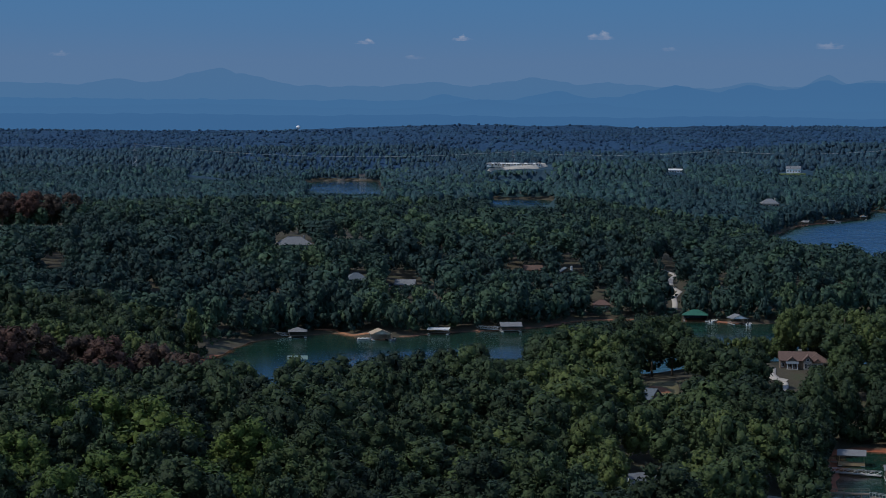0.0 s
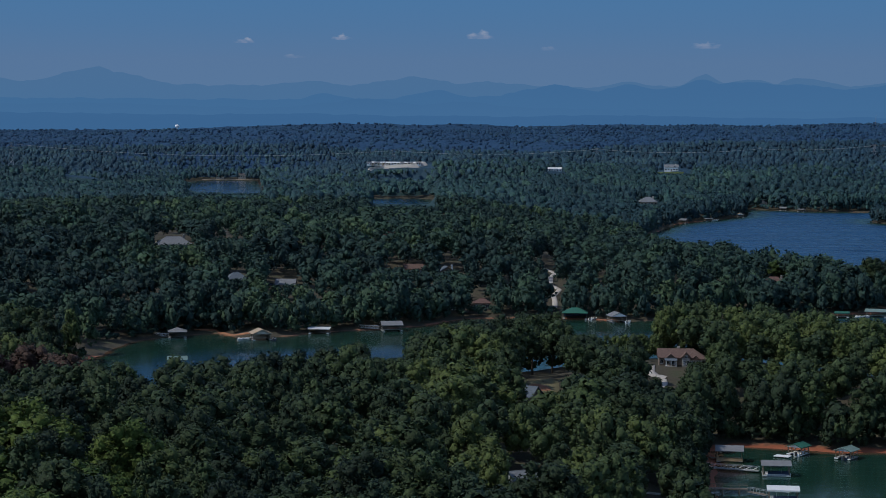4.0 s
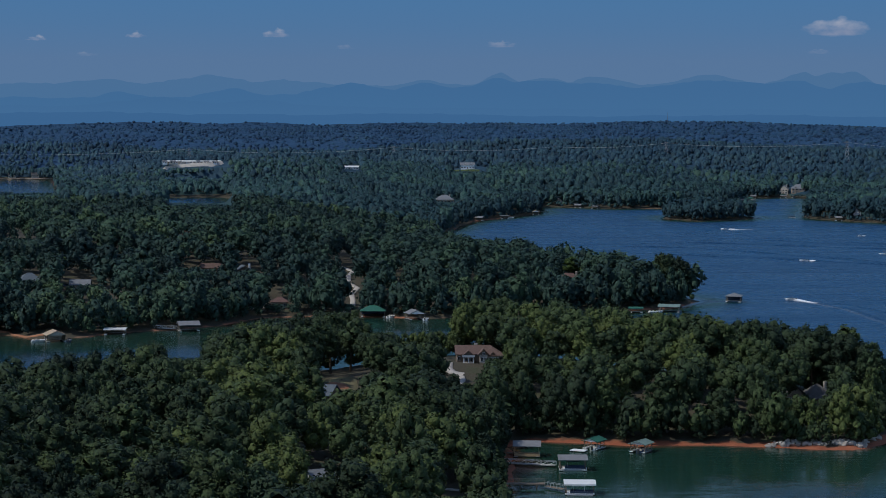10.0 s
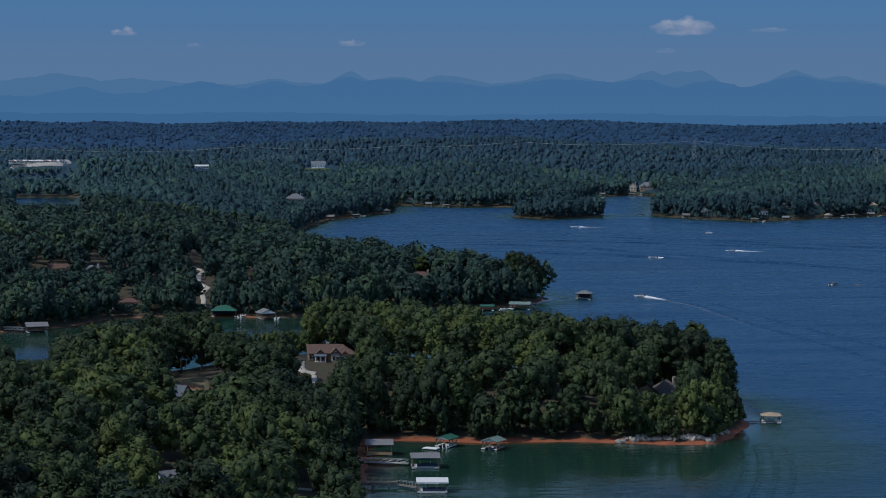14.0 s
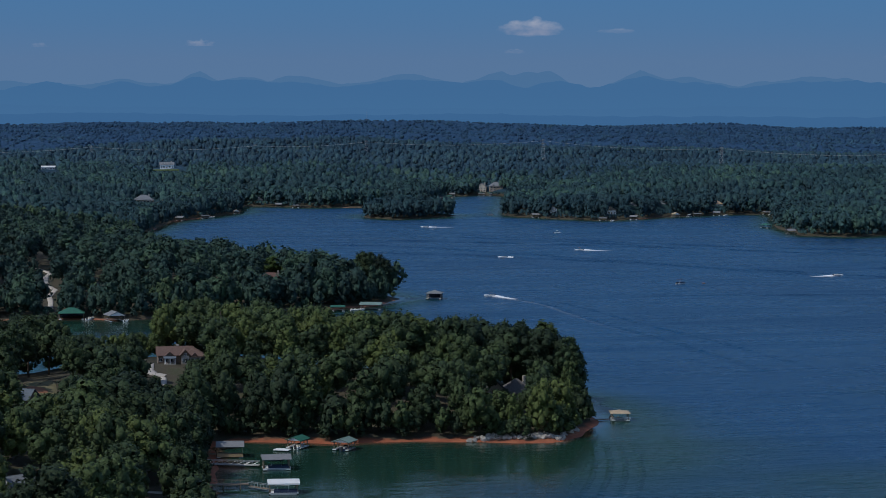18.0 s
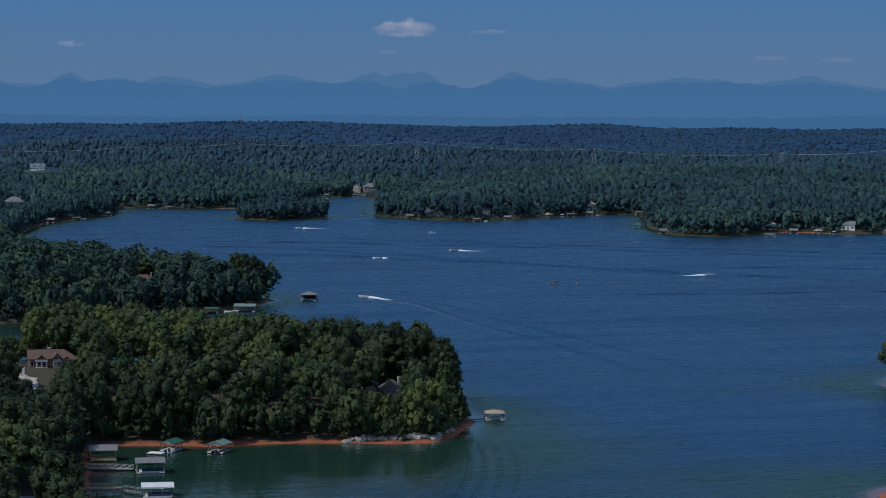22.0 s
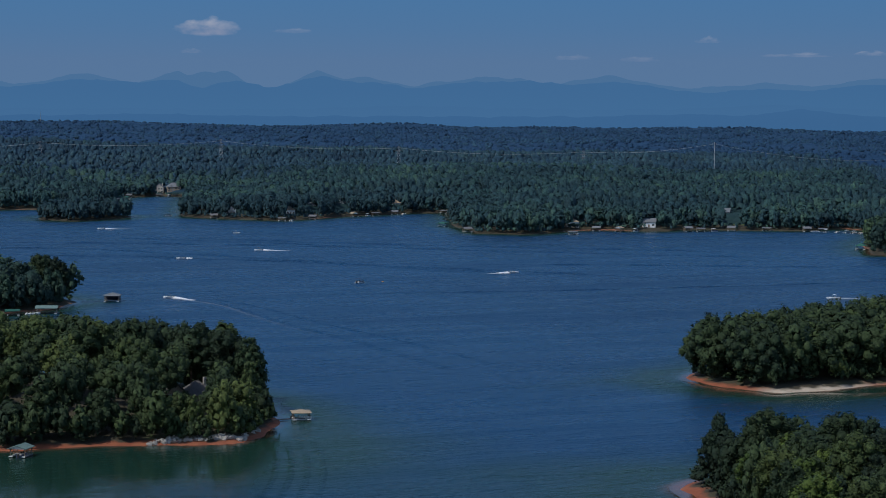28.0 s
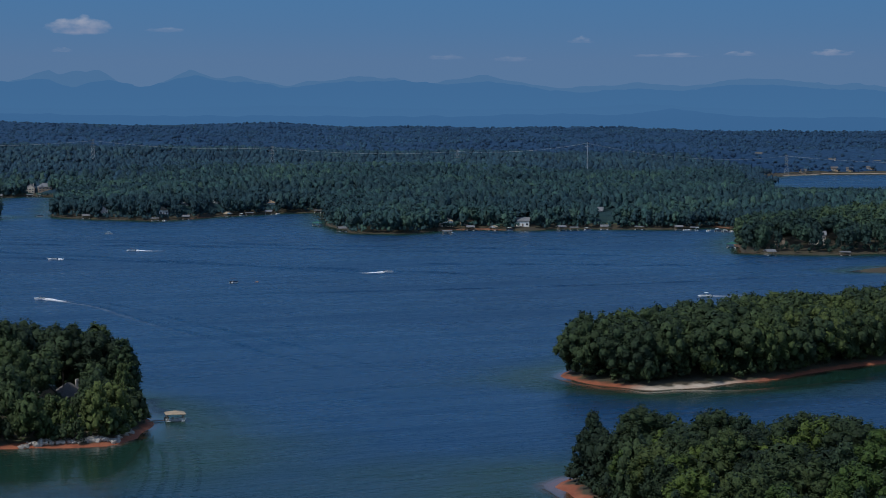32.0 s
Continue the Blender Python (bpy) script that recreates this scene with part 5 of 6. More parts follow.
at(lodge(), 118.6, 678, 4, height_at(117, 671) + 0.5, 0.78)
drape("driveway", [(108.2, 676), (107.4, 671), (106.6, 666), (107.5, 661.5), (111, 660)], 3.4, CONCRETE, "pale concrete driveway curving to the house")
drape("driveway", [(110, 658), (109.5, 653), (108, 648), (108.5, 642)], 1.8, CONCRETE, "pale garden path stepping down through the trees", category="path")
at(house("small pavilion with a brown hipped roof by the water", 6, 6, 3.5, STUCCO, BROWN_ROOF, "hip", 2.6, 3), 111, 779, 0)
at(house("house with steep grey gabled roofs hidden in trees on the cape", 9, 8, 3.2, STUCCO, DARK_ROOF, "hip", 4.2, 3, STONE), 217, 620, 25, height_at(217, 620) + 0.5)
at(house("wing with a grey gabled roof among trees on the cape", 6, 7, 3.0, STUCCO, DARK_ROOF, "gable_y", 3.0, 3), 209.5, 623, 25, height_at(209, 623) + 0.5)
at(house("small house with a grey roof and white porch under trees", 8, 7, 3.4, WHITE, GREY_ROOF, "gable_x", 2.6, 3, None, 0, True), 47.5, 482, 30)
at(house("house with a slate-grey roof beside a grassy clearing", 8, 8, 3.0, WOOD, SLATE_ROOF, "gable_x", 2.8, 3), 60, 611, -25)
at(house("large house with a broad grey hipped roof on the wooded hill", 19, 12, 3.0, STUCCO, GREY_ROOF, "hip", 4.4, 5, STONE), -84, 1162, 8, height_at(-84, 1162) - 0.8)
at(house("house with a dark slate roof in the hillside wood", 11, 9, 3.6, WOOD, SLATE_ROOF, "hip", 3.6, 4), -42, 997, 14, height_at(-42, 996) - 0.5)
at(house("house with a pale grey roof in the hillside wood", 9, 8, 3.4, STUCCO, GREY_ROOF, "gable_x", 2.4, 3), -18, 992, -6, height_at(-18, 992) - 0.6)
at(house("cottage with a slate-blue roof and white chimney on the hill", 9, 8, 4.0, WOOD, SLATE_ROOF, "gable_y", 3.2, 3, WHITE), 63, 1056, 10)
at(house("cottage with a small rust-brown roof near the inlet", 8, 6, 3.0, STUCCO, RUST_ROOF, "hip", 2.2, 3), 76, 984, 0)
at(house("house with rust-red roofs behind the headland trees", 12, 8, 3.6, BRICK, RUST_ROOF, "hip", 3.8, 4, STONE, 1), 231, 1046, 6)
at(house("terrace house with a pale porch above the inlet", 10, 7, 3.0, STUCCO, BROWN_ROOF, "gable_x", 2.2, 4), 47, 1071, 6)
at(house("tan house with a grey hipped roof on the far shore", 16, 12, 6.0, STUCCO, GREY_ROOF, "hip", 4.5, 5, STONE, 0, False, 2), 306, 1936, 10)
at(house("tan wing with a grey gabled roof on the far shore", 12, 10, 5.0, STUCCO, GREY_ROOF, "gable_y", 4.0, 4), 322, 1925, -10)
at(house("white farmhouse on an open lawn above the forest", 17, 9, 4.2, WHITE, GREY_ROOF, "gable_x", 3.2, 5, STONE, 2), 427, 2520, 0, height_at(427, 2520) + 6)
at(house("long white barn in a forest clearing", 16, 8, 3.0, WHITE, WHITE_METAL, "gable_x", 1.6, 5), 277, 2466, 0, height_at(277, 2466) + 5)
at(house("large stone lake house with steep grey roofs on the far cove", 16, 12, 5.6, STUCCO, GREY_ROOF, "hip", 5.0, 4, STONE, 2, False, 2), 796, 2352, 6)
at(house("gabled wing of the large lake house on the cove", 10, 10, 6.0, CREAM, GREY_ROOF, "gable_y", 4.5, 3, STONE, 0, False, 2), 780, 2356, -8)
at(house("narrow white house with a grey roof on the far cove", 7, 8, 5.6, WHITE, GREY_ROOF, "gable_y", 3.4, 2, None, 0, False, 2), 748, 2370, 0)
at(house("two-storey grey house above a lawn on the far shore", 13, 9, 6.2, CREAM, GREY_ROOF, "gable_x", 3.4, 4, None, 0, True, 2), 1006, 1500, -6)
at(house("white house with a gabled front by the red clay bank", 11, 8, 4.0, WHITE, GREY_ROOF, "gable_x", 3.0, 3), 919, 1480, 0)
at(house("house with a terracotta gable on the wooded headland", 7, 7, 3.6, STUCCO, TAN_ROOF, "gable_y", 3.4, 3), 926, 1146, 12)
at(house("pale two-storey house among trees on the headland", 12, 9, 6.0, CREAM, GREY_ROOF, "gable_x", 3.0, 4, None, 0, False, 2), 956, 1143, 0)
at(house("white house under tall trees on the far shore", 8, 7, 3.4, CREAM, GREY_ROOF, "gable_y", 2.6, 3), 456, 2122, 0)
at(house("white house with a grey gable on the wooded spit", 9, 8, 4.5, WHITE, GREY_ROOF, "gable_y", 3.0, 3), 672, 1822, 10)
for x, y, lab in ((756, 1830, "grey-roofed house behind lakeside trees"), (795, 1850, "tan-roofed house behind lakeside trees"), (862, 1866, "brown-roofed house behind lakeside trees"), (718, 1790, "cream house with a porch behind lakeside trees"), (884, 1514, "cream house on a wooded bank"), (862, 1512, "small white house on a wooded bank")):
    k = int(x) % 3
    at(house(lab, 11, 9, 4.2, (CREAM, WHITE, STUCCO)[k], (GREY_ROOF, TAN_ROOF, BROWN_ROOF)[k], "hip" if k else "gable_x", 3.0, 4), x, y, (x * 7) % 40 - 20)
for x, y, lab in ((-392, 2790, "white lakeside house across the western arm"), (2183, 2648, "white lakeside house across the eastern arm"), (2259, 2659, "white lakeside house across the eastern arm"), (2281, 2647, "white lakeside house across the eastern arm"), (2317, 2638, "white lakeside house across the eastern arm"), (2342, 2611, "white lakeside house across the eastern arm"), (2369, 2576, "white lakeside house across the eastern arm"), (-286, 2836, "grey lakeside house across the western arm"), (-255, 2842, "tan lakeside house across the western arm"), (-150, 3014, "white house at the head of the western arm"),
                  (-118, 3016, "tan house at the head of the western arm"), (95, 2398, "grey lakeside house on a narrow inlet"), (2290, 2702, "white lakeside house across the eastern arm"), (2352, 2659, "tan lakeside house across the eastern arm"), (2180, 2760, "white boathouse across the eastern arm")):
    at(house(lab, 11, 8, 3.6, STUCCO if int(x) % 2 else CREAM, DARK_ROOF, "gable_x", 2.8, 4), x, y, 0, height_at(x, y) + 0.5)
drape("beach", [(-340, 2745), (-215, 2767)], 3, CLAY, "strip of bare shore across the western arm", 0.4, category="beach")
drape("beach", [(-176, 2999), (-94, 3003)], 2.5, STUCCO, "pale strip of beach across the western arm", 0.4, category="beach")
drape("beach", [(2110, 2612), (2225, 2646), (2312, 2610), (2400, 2492)], 3.5, STUCCO, "strip of bare shore across the eastern arm", 0.4, category="beach")
patch("lawn", 418, 2500, 26, 8, LAWN, "pale green lawn before the white farmhouse", 6.0)
patch("lawn", 1002, 1478, 8, 20, LAWN, "green lawn sloping down to the far shore", 0.5)
patch("clearing", 95, 2640, 44, 10, CONCRETE, "pale gravel yard in the distant forest", 10.0, "yard")
for k in range(20):
    g = np.random.RandomState(300 + k)
    at(house("small white shed in a distant gravel yard", 3.5 + 4 * g.rand(), 4.5, 2.4, (WHITE, CREAM)[k % 2], (WHITE_METAL, GREY_METAL)[k % 3 == 0], "gable_x", 1.1, 2), 58 + k * 3.5, 2631 + 15 * g.rand(), 0, height_at(95, 2640) + 9.8)
patch("clearing", 69, 642, 5.5, 17, DRY_GRASS, "grassy clearing with bare red soil between trees", 0.25, "clearing")
patch("clearing", 67, 634, 4.2, 4, CLAY, "bare red soil in a grassy clearing", 0.45, "clearing")
patch("clearing", -186, 988, 7, 10, DRY_GRASS, "dry grass glade in the hillside wood", 0.3, "clearing")
patch("clearing", 49, 1062, 14, 7, DRY_GRASS, "open terrace above the inlet", 0.3, "clearing")
patch("clearing", 82, 487, 12, 5, LAWN, "green lawn beside the cove", 0.3, "lawn")
drape("path", [(66, 505), (76, 502), (86, 500), (93, 505)], 1.8, CONCRETE, "pale path leading to the wooden pier", category="path")
drape("driveway", [(104, 966), (111, 984), (113, 1000), (114, 1016), (119, 1032), (116, 1048), (118, 1066), (122, 1078), (116, 1094)], 2.6, CONCRETE, "pale concrete drive climbing from the boathouse")
for k, (x, y) in enumerate([(108, 1014), (110, 1028), (112, 1044)]):
    wl = tagged(new("retaining_wall"), "low pale stone retaining wall across the slope", "wall")
    part("wall_course", boxes((-5, -0.4, -1, 5, 0.4, 1.4)), STONE, wl)
    part("coping", boxes((-5.1, -0.5, 1.4, 5.1, 0.5, 1.6)), CONCRETE, wl)
    at(wl, x, y, -5)
drape("path", [(48, 984), (58, 980), (67, 984), (78, 994)], 2.0, CONCRETE, "pale path along the wooded bank", category="path")
drape("path", [(36, 1068), (47, 1062), (58, 1064)], 3.0, CONCRETE, "pale terrace wall above the inlet", category="path")
drape("beach", [(-56, 899), (-47, 902), (-39, 888), (-30, 883)], 1.3, CLAY, "curving stone edging round the clay point", 0.35, category="edging")

# boulders along the cape
rip = tagged(new("riprap"), "pale boulders piled along the clay bank of the cape", "rocks")
g = np.random.RandomState(77)
ROCKS = []
for k in range(5):
    bmr = bmesh.new()
    bmesh.ops.create_icosphere(bmr, subdivisions=1, radius=0.8)
    for v in bmr.verts:
        v.co *= 0.7 + 0.6 * g.rand()
        v.co.z *= 0.6
    me = bpy.data.meshes.new("rock")
    bmr.to_mesh(me)
    bmr.free()
    me.materials.append(STONE)
    ROCKS.append(me)
for k in range(150):
    f = g.rand()
    x, y = 184 + 36 * f + g.rand() * 1.2, 567.5 - 7 * f + (f > 0.75) * (f - 0.75) * 60 + g.rand() * 3.0
    ob = new("rock", ROCKS[k % 5])
    ob.parent = rip
    s = 0.5 + g.rand() * 0.9
    ob.matrix_basis = Matrix.LocRotScale((x, y, max(height_at(x, y), 0.05) + 0.15), Euler((g.rand(), g.rand(), g.rand() * 6)), (s, s, s))

# ---- power line, masts and tower ----
def pylon(label, high):
    root = tagged(new("pylon"), label, "pylon", group="power line pylons")
    b, t = high * 0.10, high * 0.02
    for sx in (-1, 1):
        for sy in (-1, 1):
            part("leg", beam((sx * b, sy * b, 0), (sx * t, sy * t, high), 0.28, 4, None, 0.16), STEEL, root)
    for k in range(7):
        f0, f1 = k / 7, (k + 1) / 7
        w0, w1 = b + (t - b) * f0, b + (t - b) * f1
        for sy in (-1, 1):
            part("brace", beam((-w0, sy * w0, high * f0), (w1, sy * w1, high * f1), 0.13, 4), STEEL, root)
            part("brace", beam((w0, sy * w0, high * f0), (-w1, sy * w1, high * f1), 0.13, 4), STEEL, root)
    for f, arm in ((0.97, 3.5), (0.86, 5.5), (0.75, 4.5)):
        part("crossarm", hull_of([(-arm, 0, high * f), (arm, 0, high * f), (0, -0.6, high * f + 1.2), (0, 0.6, high * f + 1.2), (0, 0, high * f - 0.4)]), STEEL, root)
    return root


PYL = [(-8.5, -0.78), (1.93, -0.93), (7.57, -0.86), (12.03, -0.82), (15.1, -0.70), (20.0, -0.65), (24.9, -0.84), (30.02, -0.94)]
LINE_R = 2750.0
tips = []
first = None
for az, el in PYL:
    a = radians(az)
    x, y = LINE_R * math.sin(a), LINE_R * math.cos(a)
    top = HEIGHT + LINE_R * math.tan(radians(el))
    base = height_at(x, y)
    ob = pylon("grey steel lattice pylon rising out of the forest", 40.0) if first is None else copy_thing(first, Matrix())
    first = first or ob
    at(ob, x, y, 0, top - 40.0)
    tips.append(Vector((x, y, top - 2)))
mz = HEIGHT - 2600 * math.tan(radians(0.70))
mast = tagged(new("mast"), "pale steel monopole mast above the forest", "mast")
part("pole", beam((0, 0, -8), (0, 0, 44), 0.6, 10, None, 0.32), ALUMINIUM, mast)
for z in (38, 42):
    part("arm", beam((-3, 0, z), (3, 0, z), 0.25, 6), STEEL, mast)
ma = radians(33.61)
at(mast, 2600 * math.sin(ma), 2600 * math.cos(ma), 0, mz - 44)
tips.append(Vector((2600 * math.sin(ma), 2600 * math.cos(ma), mz - 2)))
pa = radians(39.06)
pz = HEIGHT - 3390 * math.tan(radians(1.04))
pr = copy_thing(first, Matrix())
at(pr, 3390 * math.sin(pa), 3390 * math.cos(pa), 0, pz - 40)
tips.append(Vector((3390 * math.sin(pa), 3390 * math.cos(pa), pz - 2)))
ea = radians(46.0)
tips.append(Vector((3390 * math.sin(ea), 3390 * math.cos(ea), pz - 4)))
for p, q in zip(tips, tips[1:]):
    rings = []
    for k in range(15):
        f = k / 14
        c = p.lerp(q, f) - Vector((0, 0, 4 * f * (1 - f) * min((p - q).length * 0.022, 12.0)))
        rings.append([(c.x, c.y, c.z + 0.17), (c.x + 0.13, c.y, c.z - 0.11), (c.x - 0.13, c.y + 0.1, c.z - 0.11)])
    faces = [(3 * k + i, 3 * k + (i + 1) % 3, 3 * k + 3 + (i + 1) % 3, 3 * k + 3 + i) for k in range(14) for i in range(3)]
    me = mesh_from("power_line", np.array(rings).reshape(-1, 3), np.array(faces), WIRE, True)
    tagged(new("power_line", me), "sagging power line strung between pylons", "cable")
ta = radians(-4.02)
tower = tagged(new("water_tower"), "white water tower with a round tank on the horizon", "water tower")
tz = HEIGHT - 4300 * math.tan(radians(0.33))
bmt = bmesh.new()
bmesh.ops.create_uvsphere(bmt, u_segments=16, v_segments=10, radius=4.5, matrix=Matrix.Diagonal((1, 1, 0.8, 1)))
part("tank", bmt, WHITE, tower)
part("stem", beam((0, 0, -34), (0, 0, -2), 2.2, 10, None, 1.2), WHITE, tower)
at(tower, 4300 * math.sin(ta), 4300 * math.cos(ta), 0, tz)
ra = radians(15.12)
radio = tagged(new("radio_mast"), "thin grey radio mast on the horizon", "mast")
part("lattice", beam((0, 0, -50), (0, 0, 0), 0.8, 4, None, 0.3), STEEL, radio)
part("antenna", beam((0, 0, 0), (0, 0, 5), 0.2, 4), STEEL, radio)
at(radio, 4600 * math.sin(ra), 4600 * math.cos(ra), 0, HEIGHT + 3)

# ---- trees of special colour ----
for k, (x, y, h, base) in enumerate([(243, 1058, 19, LIMES[0]), (236, 1062, 17, LIMES[1]), (263, 1034, 18, LIMES[1]), (-30, 934, 12, LIMES[0]), (-29, 1010, 15, LIMES[1]),
                                     (-236, 1170, 27, RUSTS[0]), (-246, 1150, 27, RUSTS[1]), (-226, 1190, 26, RUSTS[0]), (-218, 1212, 26, RUSTS[1]), (-250, 1180, 27, RUSTS[0]), (-240, 1205, 27, RUSTS[1]), (-256, 1165, 27, RUSTS[0]),
                                     (-117, 589, 28, RUSTS[1]), (-104, 594, 27, RUSTS[0]), (-84, 592, 27, RUSTS[1]), (-124, 577, 28, RUSTS[0]), (-96, 586, 27, RUSTS[1]), (-72, 580, 26, RUSTS[0]),
                                     (190, 1070, 18, RUSTS[0]), (35, 1100, 18, RUSTS[1])]):
    plant(base, x, y, height_at(x, y) - 0.2, h, k * 1.3, 1.15)
for k, (x, y, h) in enumerate([(232, 612, 25), (227, 622, 26), (234, 640, 26), (221, 636, 25), (231, 655, 25), (72, 706, 22), (62, 712, 23), (80, 716, 22), (52, 716, 22), (74, 724, 21), (44, 712, 22),
                               (76, 520, 23), (90, 504, 15.5), (85, 515, 19), (70, 508, 22), (80, 528, 22), (94, 530, 18), (99, 541, 15), (284, 1022, 22), (276, 1026, 23), (284, 1038, 22)]):
    plant(OAKS[k % 7] if k % 4 else PINETREES[k % 3], x, y, height_at(x, y) - 0.2, h, k * 2.1, 1.15)

# ---- swells left by passing boats ----
def swell(pts, width, high, label, beat=0.4):
    """A long low wave crest on the open lake."""
    p = np.array(pts, float)
    n = 90
    s = np.linspace(0, 1, n)
    k = np.linspace(0, 1, len(p))
    x, y = np.interp(s, k, p[:, 0]), np.interp(s, k, p[:, 1])
    for _ in range(30):
        x[1:-1], y[1:-1] = (x[:-2] + x[2:] + 2 * x[1:-1]) / 4, (y[:-2] + y[2:] + 2 * y[1:-1]) / 4
    t = np.stack([np.gradient(x), np.gradient(y)], 1)
    t /= np.linalg.norm(t, axis=1, keepdims=True)
    side = np.stack([t[:, 1], -t[:, 0]], 1)
    width = width * 0.55
    f = np.linspace(-0.5, 0.5, 9)
    rows = np.stack([x, y], 1)[:, None] + side[:, None] * width * f[None, :, None]
    fade = np.clip(np.minimum(s, 1 - s) * 6, 0, 1)[:, None] * (1 - beat + beat * np.sin(s * 40))[:, None]
    z = 0.03 + high * fade * (np.cos(f * 2 * math.pi) * 0.5 + 0.5)[None]
    z[:, (0, -1)] = -0.05
    idx = np.arange(n * 9).reshape(n, 9)
    fc = np.stack([idx[:-1, :-1], idx[:-1, 1:], idx[1:, 1:], idx[1:, :-1]], -1).reshape(-1, 4)
    me = mesh_from("swell", np.concatenate([rows, z[..., None]], -1).reshape(-1, 3), fc, CHOP, True)
    vx, vy = rows[..., 0].ravel(), rows[..., 1].ravel()
    vertex_value(me, "shoal", shoal(vx, vy)[1])
    vertex_value(me, "lee", lee(vx, vy))
    return tagged(new("swell", me), label, "wave", kind="stuff")


for line, width, high in (
        ([(290, 1500), (413, 1442), (480, 1323), (534, 1209), (574, 1093)], 17, 0.8), ([(373, 1537), (486, 1464), (588, 1382), (706, 1262)], 18, 0.9),
        ([(380, 1400), (463, 1301), (527, 1211), (598, 1115), (658, 1021)], 15, 0.8), ([(300, 1440), (411, 1342), (501, 1260), (567, 1142), (596, 1085)], 13, 0.7),
        ([(500, 1560), (620, 1400), (760, 1270), (840, 1200)], 19, 0.9), ([(430, 1010), (560, 980), (700, 960), (800, 960)], 12, 0.6),
        ([(600, 1180), (690, 1130), (780, 1070), (860, 1040)], 13, 0.7), ([(420, 1600), (520, 1500), (640, 1330), (760, 1200), (850, 1120)], 15, 0.7)):
    swell(line, width, high, "low wave crest left by a passing boat")
swell([(352, 1010), (358, 975), (354, 930), (349, 870), (349, 785), (342, 692)], 9, 0.6, "low wave crest beside the curved foam trail")
swell([(362, 1008), (369, 975), (368, 930), (366, 870), (368, 785), (364, 700)], 7, 0.45, "low wave crest beside the curved foam trail")
for k in range(4):
    swell([(218 + 4 * k, 556), (209 + 4.4 * k, 530), (197 + 4.8 * k, 502), (183 + 5.2 * k, 475)], 4.0, 0.22, "curved ripple spreading from the cape", 0.1)


def parked_car(label, paint_mat):
    root = tagged(new("parked_car"), label, "car")
    part("body", hull_of([(-2.2, -0.9, 0.35), (2.2, -0.9, 0.35), (2.2, 0.9, 0.35), (-2.2, 0.9, 0.35), (-2.1, -0.85, 0.95), (2.0, -0.85, 0.85), (2.0, 0.85, 0.85), (-2.1, 0.85, 0.95)]), paint_mat, root)
    part("cabin", hull_of([(-1.5, -0.8, 0.9), (1.0, -0.8, 0.88), (1.0, 0.8, 0.88), (-1.5, 0.8, 0.9), (-1.0, -0.65, 1.45), (0.4, -0.65, 1.45), (0.4, 0.65, 1.45), (-1.0, 0.65, 1.45)]), PANE, root, "dark glazed cabin")
    for x in (-1.4, 1.35):
        for y in (-0.9, 0.9):
            w = part("wheel", beam((x, y - 0.1, 0.33), (x, y + 0.1, 0.33), 0.33, 12), BLACK, root)
            part("rim", beam((x, y - 0.12, 0.33), (x, y + 0.12, 0.33), 0.18, 8), ALUMINIUM, w)
    return root


CARS = [parked_car("white car parked on a pale lot in the woods", WHITE), parked_car("silver car parked beside a house in the woods", ALUMINIUM), parked_car("dark car parked beside a house in the woods", DARK_BLUE)]
for k, (x, y) in enumerate([(-59, 1160), (-55.5, 1161), (-51, 1161), (-47, 1162), (-14, 1000), (-25, 997), (-10, 1003), (33, 1072), (38, 1071), (104, 668)]):
    base = CARS[k % 3]
    ob = base if base.name not in USED else copy_thing(base, Matrix())
    USED.add(base.name)
    at(ob, x, y, 20 * (k % 4), height_at(x, y) + 0.45)
patch("parking_lot", -53, 1161, 11, 6, CONCRETE, "pale parking lot in a forest clearing", 0.4, "parking lot")
patch("driveway", -14, 1000, 9, 6, CONCRETE, "pale driveway between houses in the wood", 0.4, "driveway")
patch("lawn", -98, 1196, 10, 10, DRY_GRASS, "dry lawn behind the grey-roofed house", 0.4, "lawn")


def bare_tree(label, seed, high):
    root = tagged(new("bare_tree"), label, "tree")
    v, f = trunk_arrays(seed, high, 0.3, 16)
    part_ob = new("trunk", mesh_from("trunk", v, f, BARK, True))
    part_ob.parent = root
    return root


at(bare_tree("leafless grey dead tree beside the brown-roofed house", 501, 19.0), 131, 668, 0)
at(bare_tree("leafless grey dead tree in the lakeside wood", 502, 17.0), 128, 664, 0)
at(bare_tree("leafless dead tree at the tip of the cape", 503, 15.0), 238, 640, 0)

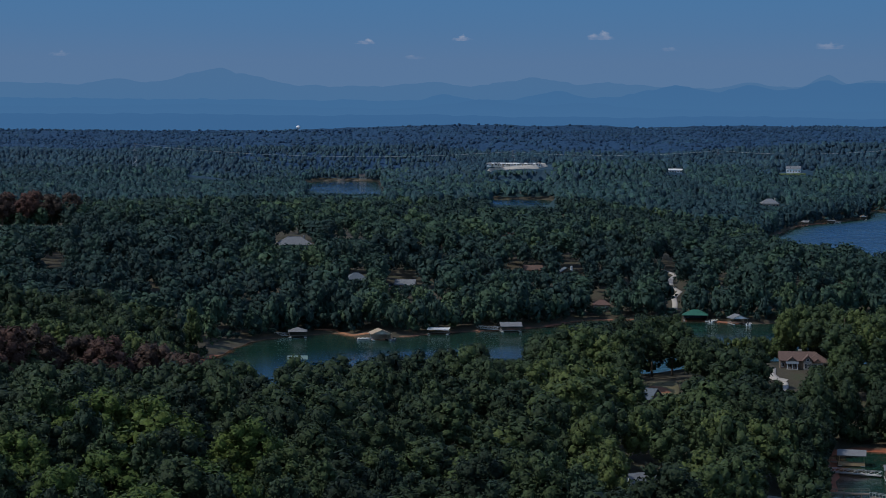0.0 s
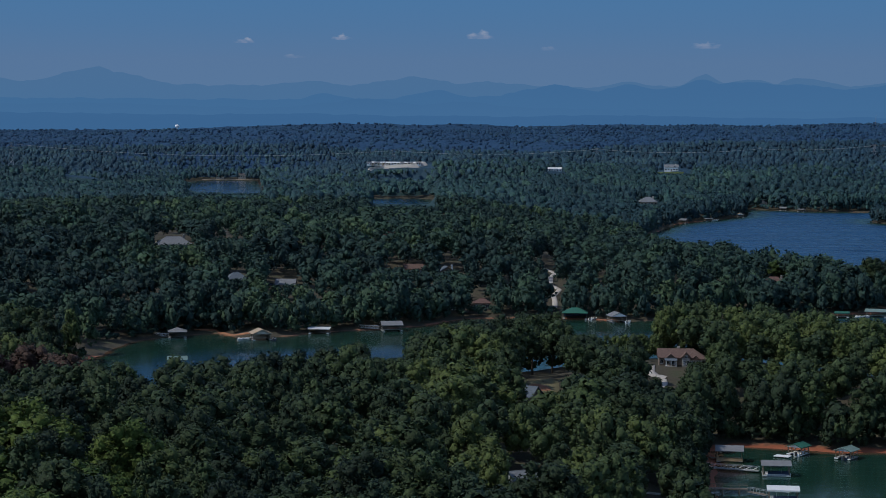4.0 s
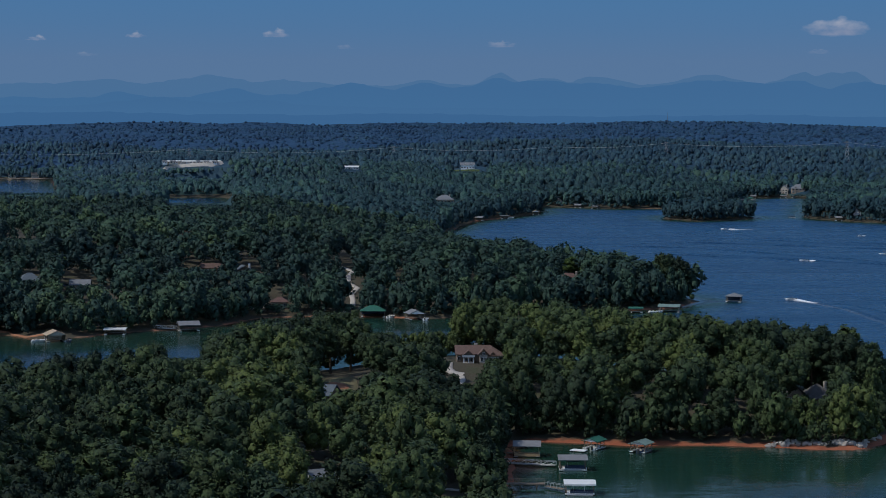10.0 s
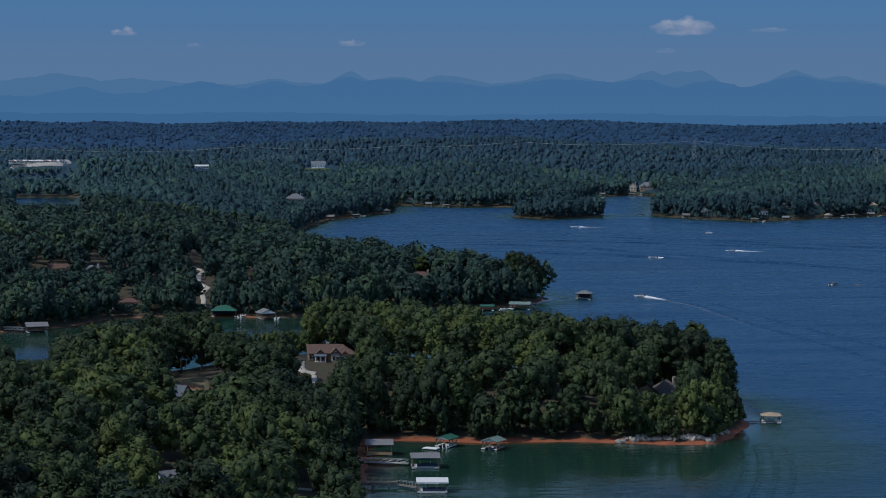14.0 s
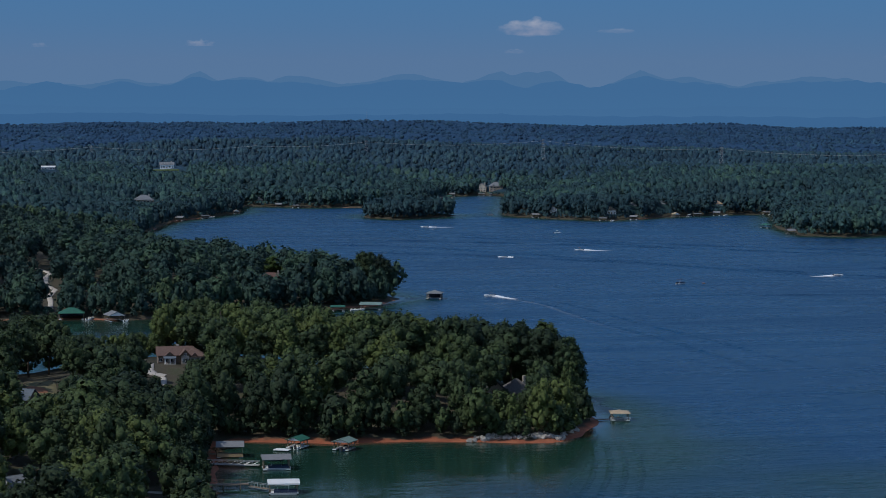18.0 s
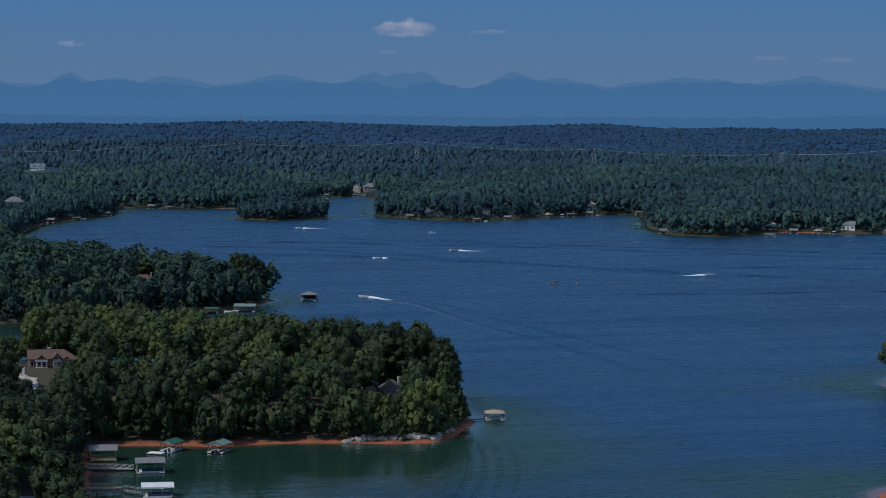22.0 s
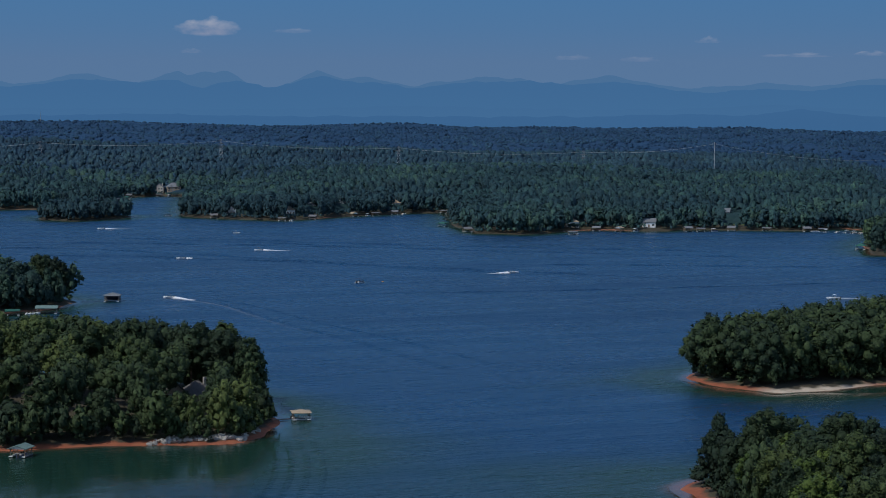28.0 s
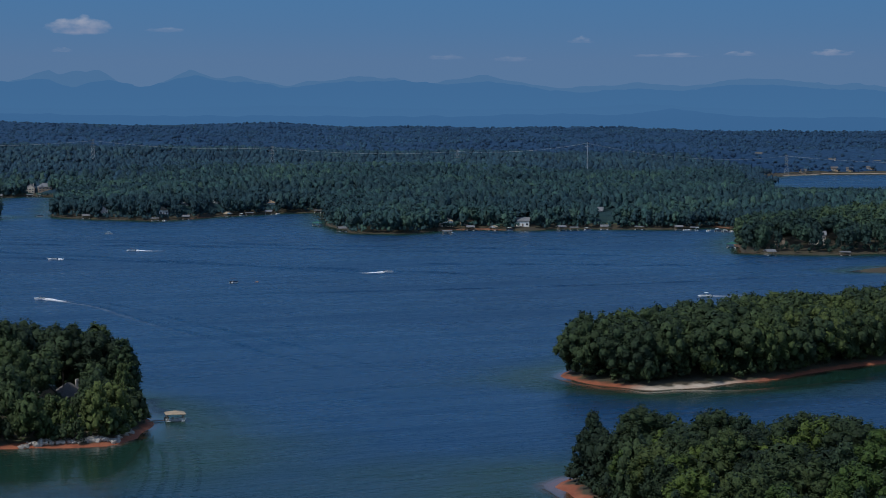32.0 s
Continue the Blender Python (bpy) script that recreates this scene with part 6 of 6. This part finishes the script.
# ---- clouds far behind ----
def cloud_mat():
    n = Nodes("thin_cloud")
    c = n.coords("Object")
    sep = n.add("SeparateXYZ", Vector=c)
    side = n.math("ABSOLUTE", n.math("SUBTRACT", sep.outputs["X"], 0.15))
    r2 = n.math("ADD", n.math("POWER", n.math("ABSOLUTE", sep.outputs["X"]), 2.0), n.math("MULTIPLY", n.math("POWER", n.math("ABSOLUTE", sep.outputs["Z"]), 2.0), n.math("ADD", 0.8, n.math("MULTIPLY", side, 2.6))))
    r2 = n.math("ADD", r2, n.math("MULTIPLY", n.math("MAXIMUM", n.math("SUBTRACT", -0.22, sep.outputs["Z"]), 0.0), 5.0))
    m = n.add("Mapping", Vector=c)
    m.inputs["Scale"].default_value = (1.6, 1.0, 1.1)
    w = n.t.nodes.new("ShaderNodeObjectInfo")
    shift = n.add("VectorMath")
    n.set(shift, 0, m.outputs["Vector"]), n.set(shift, 1, w.outputs["Location"])
    f = n.noise(shift.outputs["Vector"], 1.5, 3, 0.5)
    body = n.math("SUBTRACT", n.math("MULTIPLY", f, 1.9), n.math("ADD", n.math("MULTIPLY", r2, 0.9), 0.42))
    soft = n.ramp(body, (0.0, (0, 0, 0)), (0.75, (0.9, 0.9, 0.9)))
    n.set(n.p, "Alpha", n.math("MULTIPLY", soft, n.attribute("dense")))
    n.set(n.p, "Base Color", (0, 0, 0, 1))
    n.set(n.p, "Specular IOR Level", 0.0)
    # self-lit card: sunlit top and greyer underside put into the glow colour
    n.set(n.p, "Emission Color", n.ramp(sep.outputs["Z"], (0.0, (0.21, 0.25, 0.35)), (0.5, (0.36, 0.37, 0.43))))
    n.set(n.p, "Emission Strength", GLOW * 1.05)
    return n.mat


CLOUD = cloud_mat()
for az, el, w, h, dense in ((-2.17, 2.01, 20, 7, 0.75), (0.48, 2.12, 18, 8, 0.8), (4.3, 2.18, 28, 12, 0.9), (10.48, 1.93, 32, 10, 0.6), (-10.5, 1.61, 20, 7, 0.4), (6.2, 1.85, 20, 7, 0.35),
                            (19.58, 2.34, 68, 24, 1.0), (22.0, 2.31, 40, 7, 0.3), (19.2, 1.75, 22, 7, 0.3), (35.93, 1.66, 70, 7, 0.6), (37.8, 1.70, 36, 7, 0.55), (40.2, 1.71, 44, 9, 0.75), (33.4, 2.07, 24, 9, 0.4),
                            (29.7, 1.6, 40, 8, 0.3), (31.5, 1.55, 40, 8, 0.3), (-0.9, 1.6, 24, 6, 0.25)):
    bmc = bmesh.new()
    bmesh.ops.create_grid(bmc, x_segments=12, y_segments=6, size=1.0, matrix=Matrix.Rotation(math.pi / 2, 4, "X"))
    for v in bmc.verts:
        v.co.y = 0.06 * (v.co.x ** 2 + v.co.z ** 2)
    me = bpy.data.meshes.new("backdrop_cloud")
    bmc.to_mesh(me)
    bmc.free()
    me.materials.append(CLOUD)
    vertex_value(me, "dense", [dense] * len(me.vertices))
    ob = tagged(new("backdrop_cloud", me), "small white cumulus cloud over the mountains", "cloud", kind="structure")
    a, R = radians(az), 4935.0 - 20
    ob.matrix_basis = Matrix.LocRotScale((R * math.sin(a), R * math.cos(a), HEIGHT + R * math.tan(radians(el))), Euler((0, 0, -a)), (w * 1.6, 20, h * 1.7))
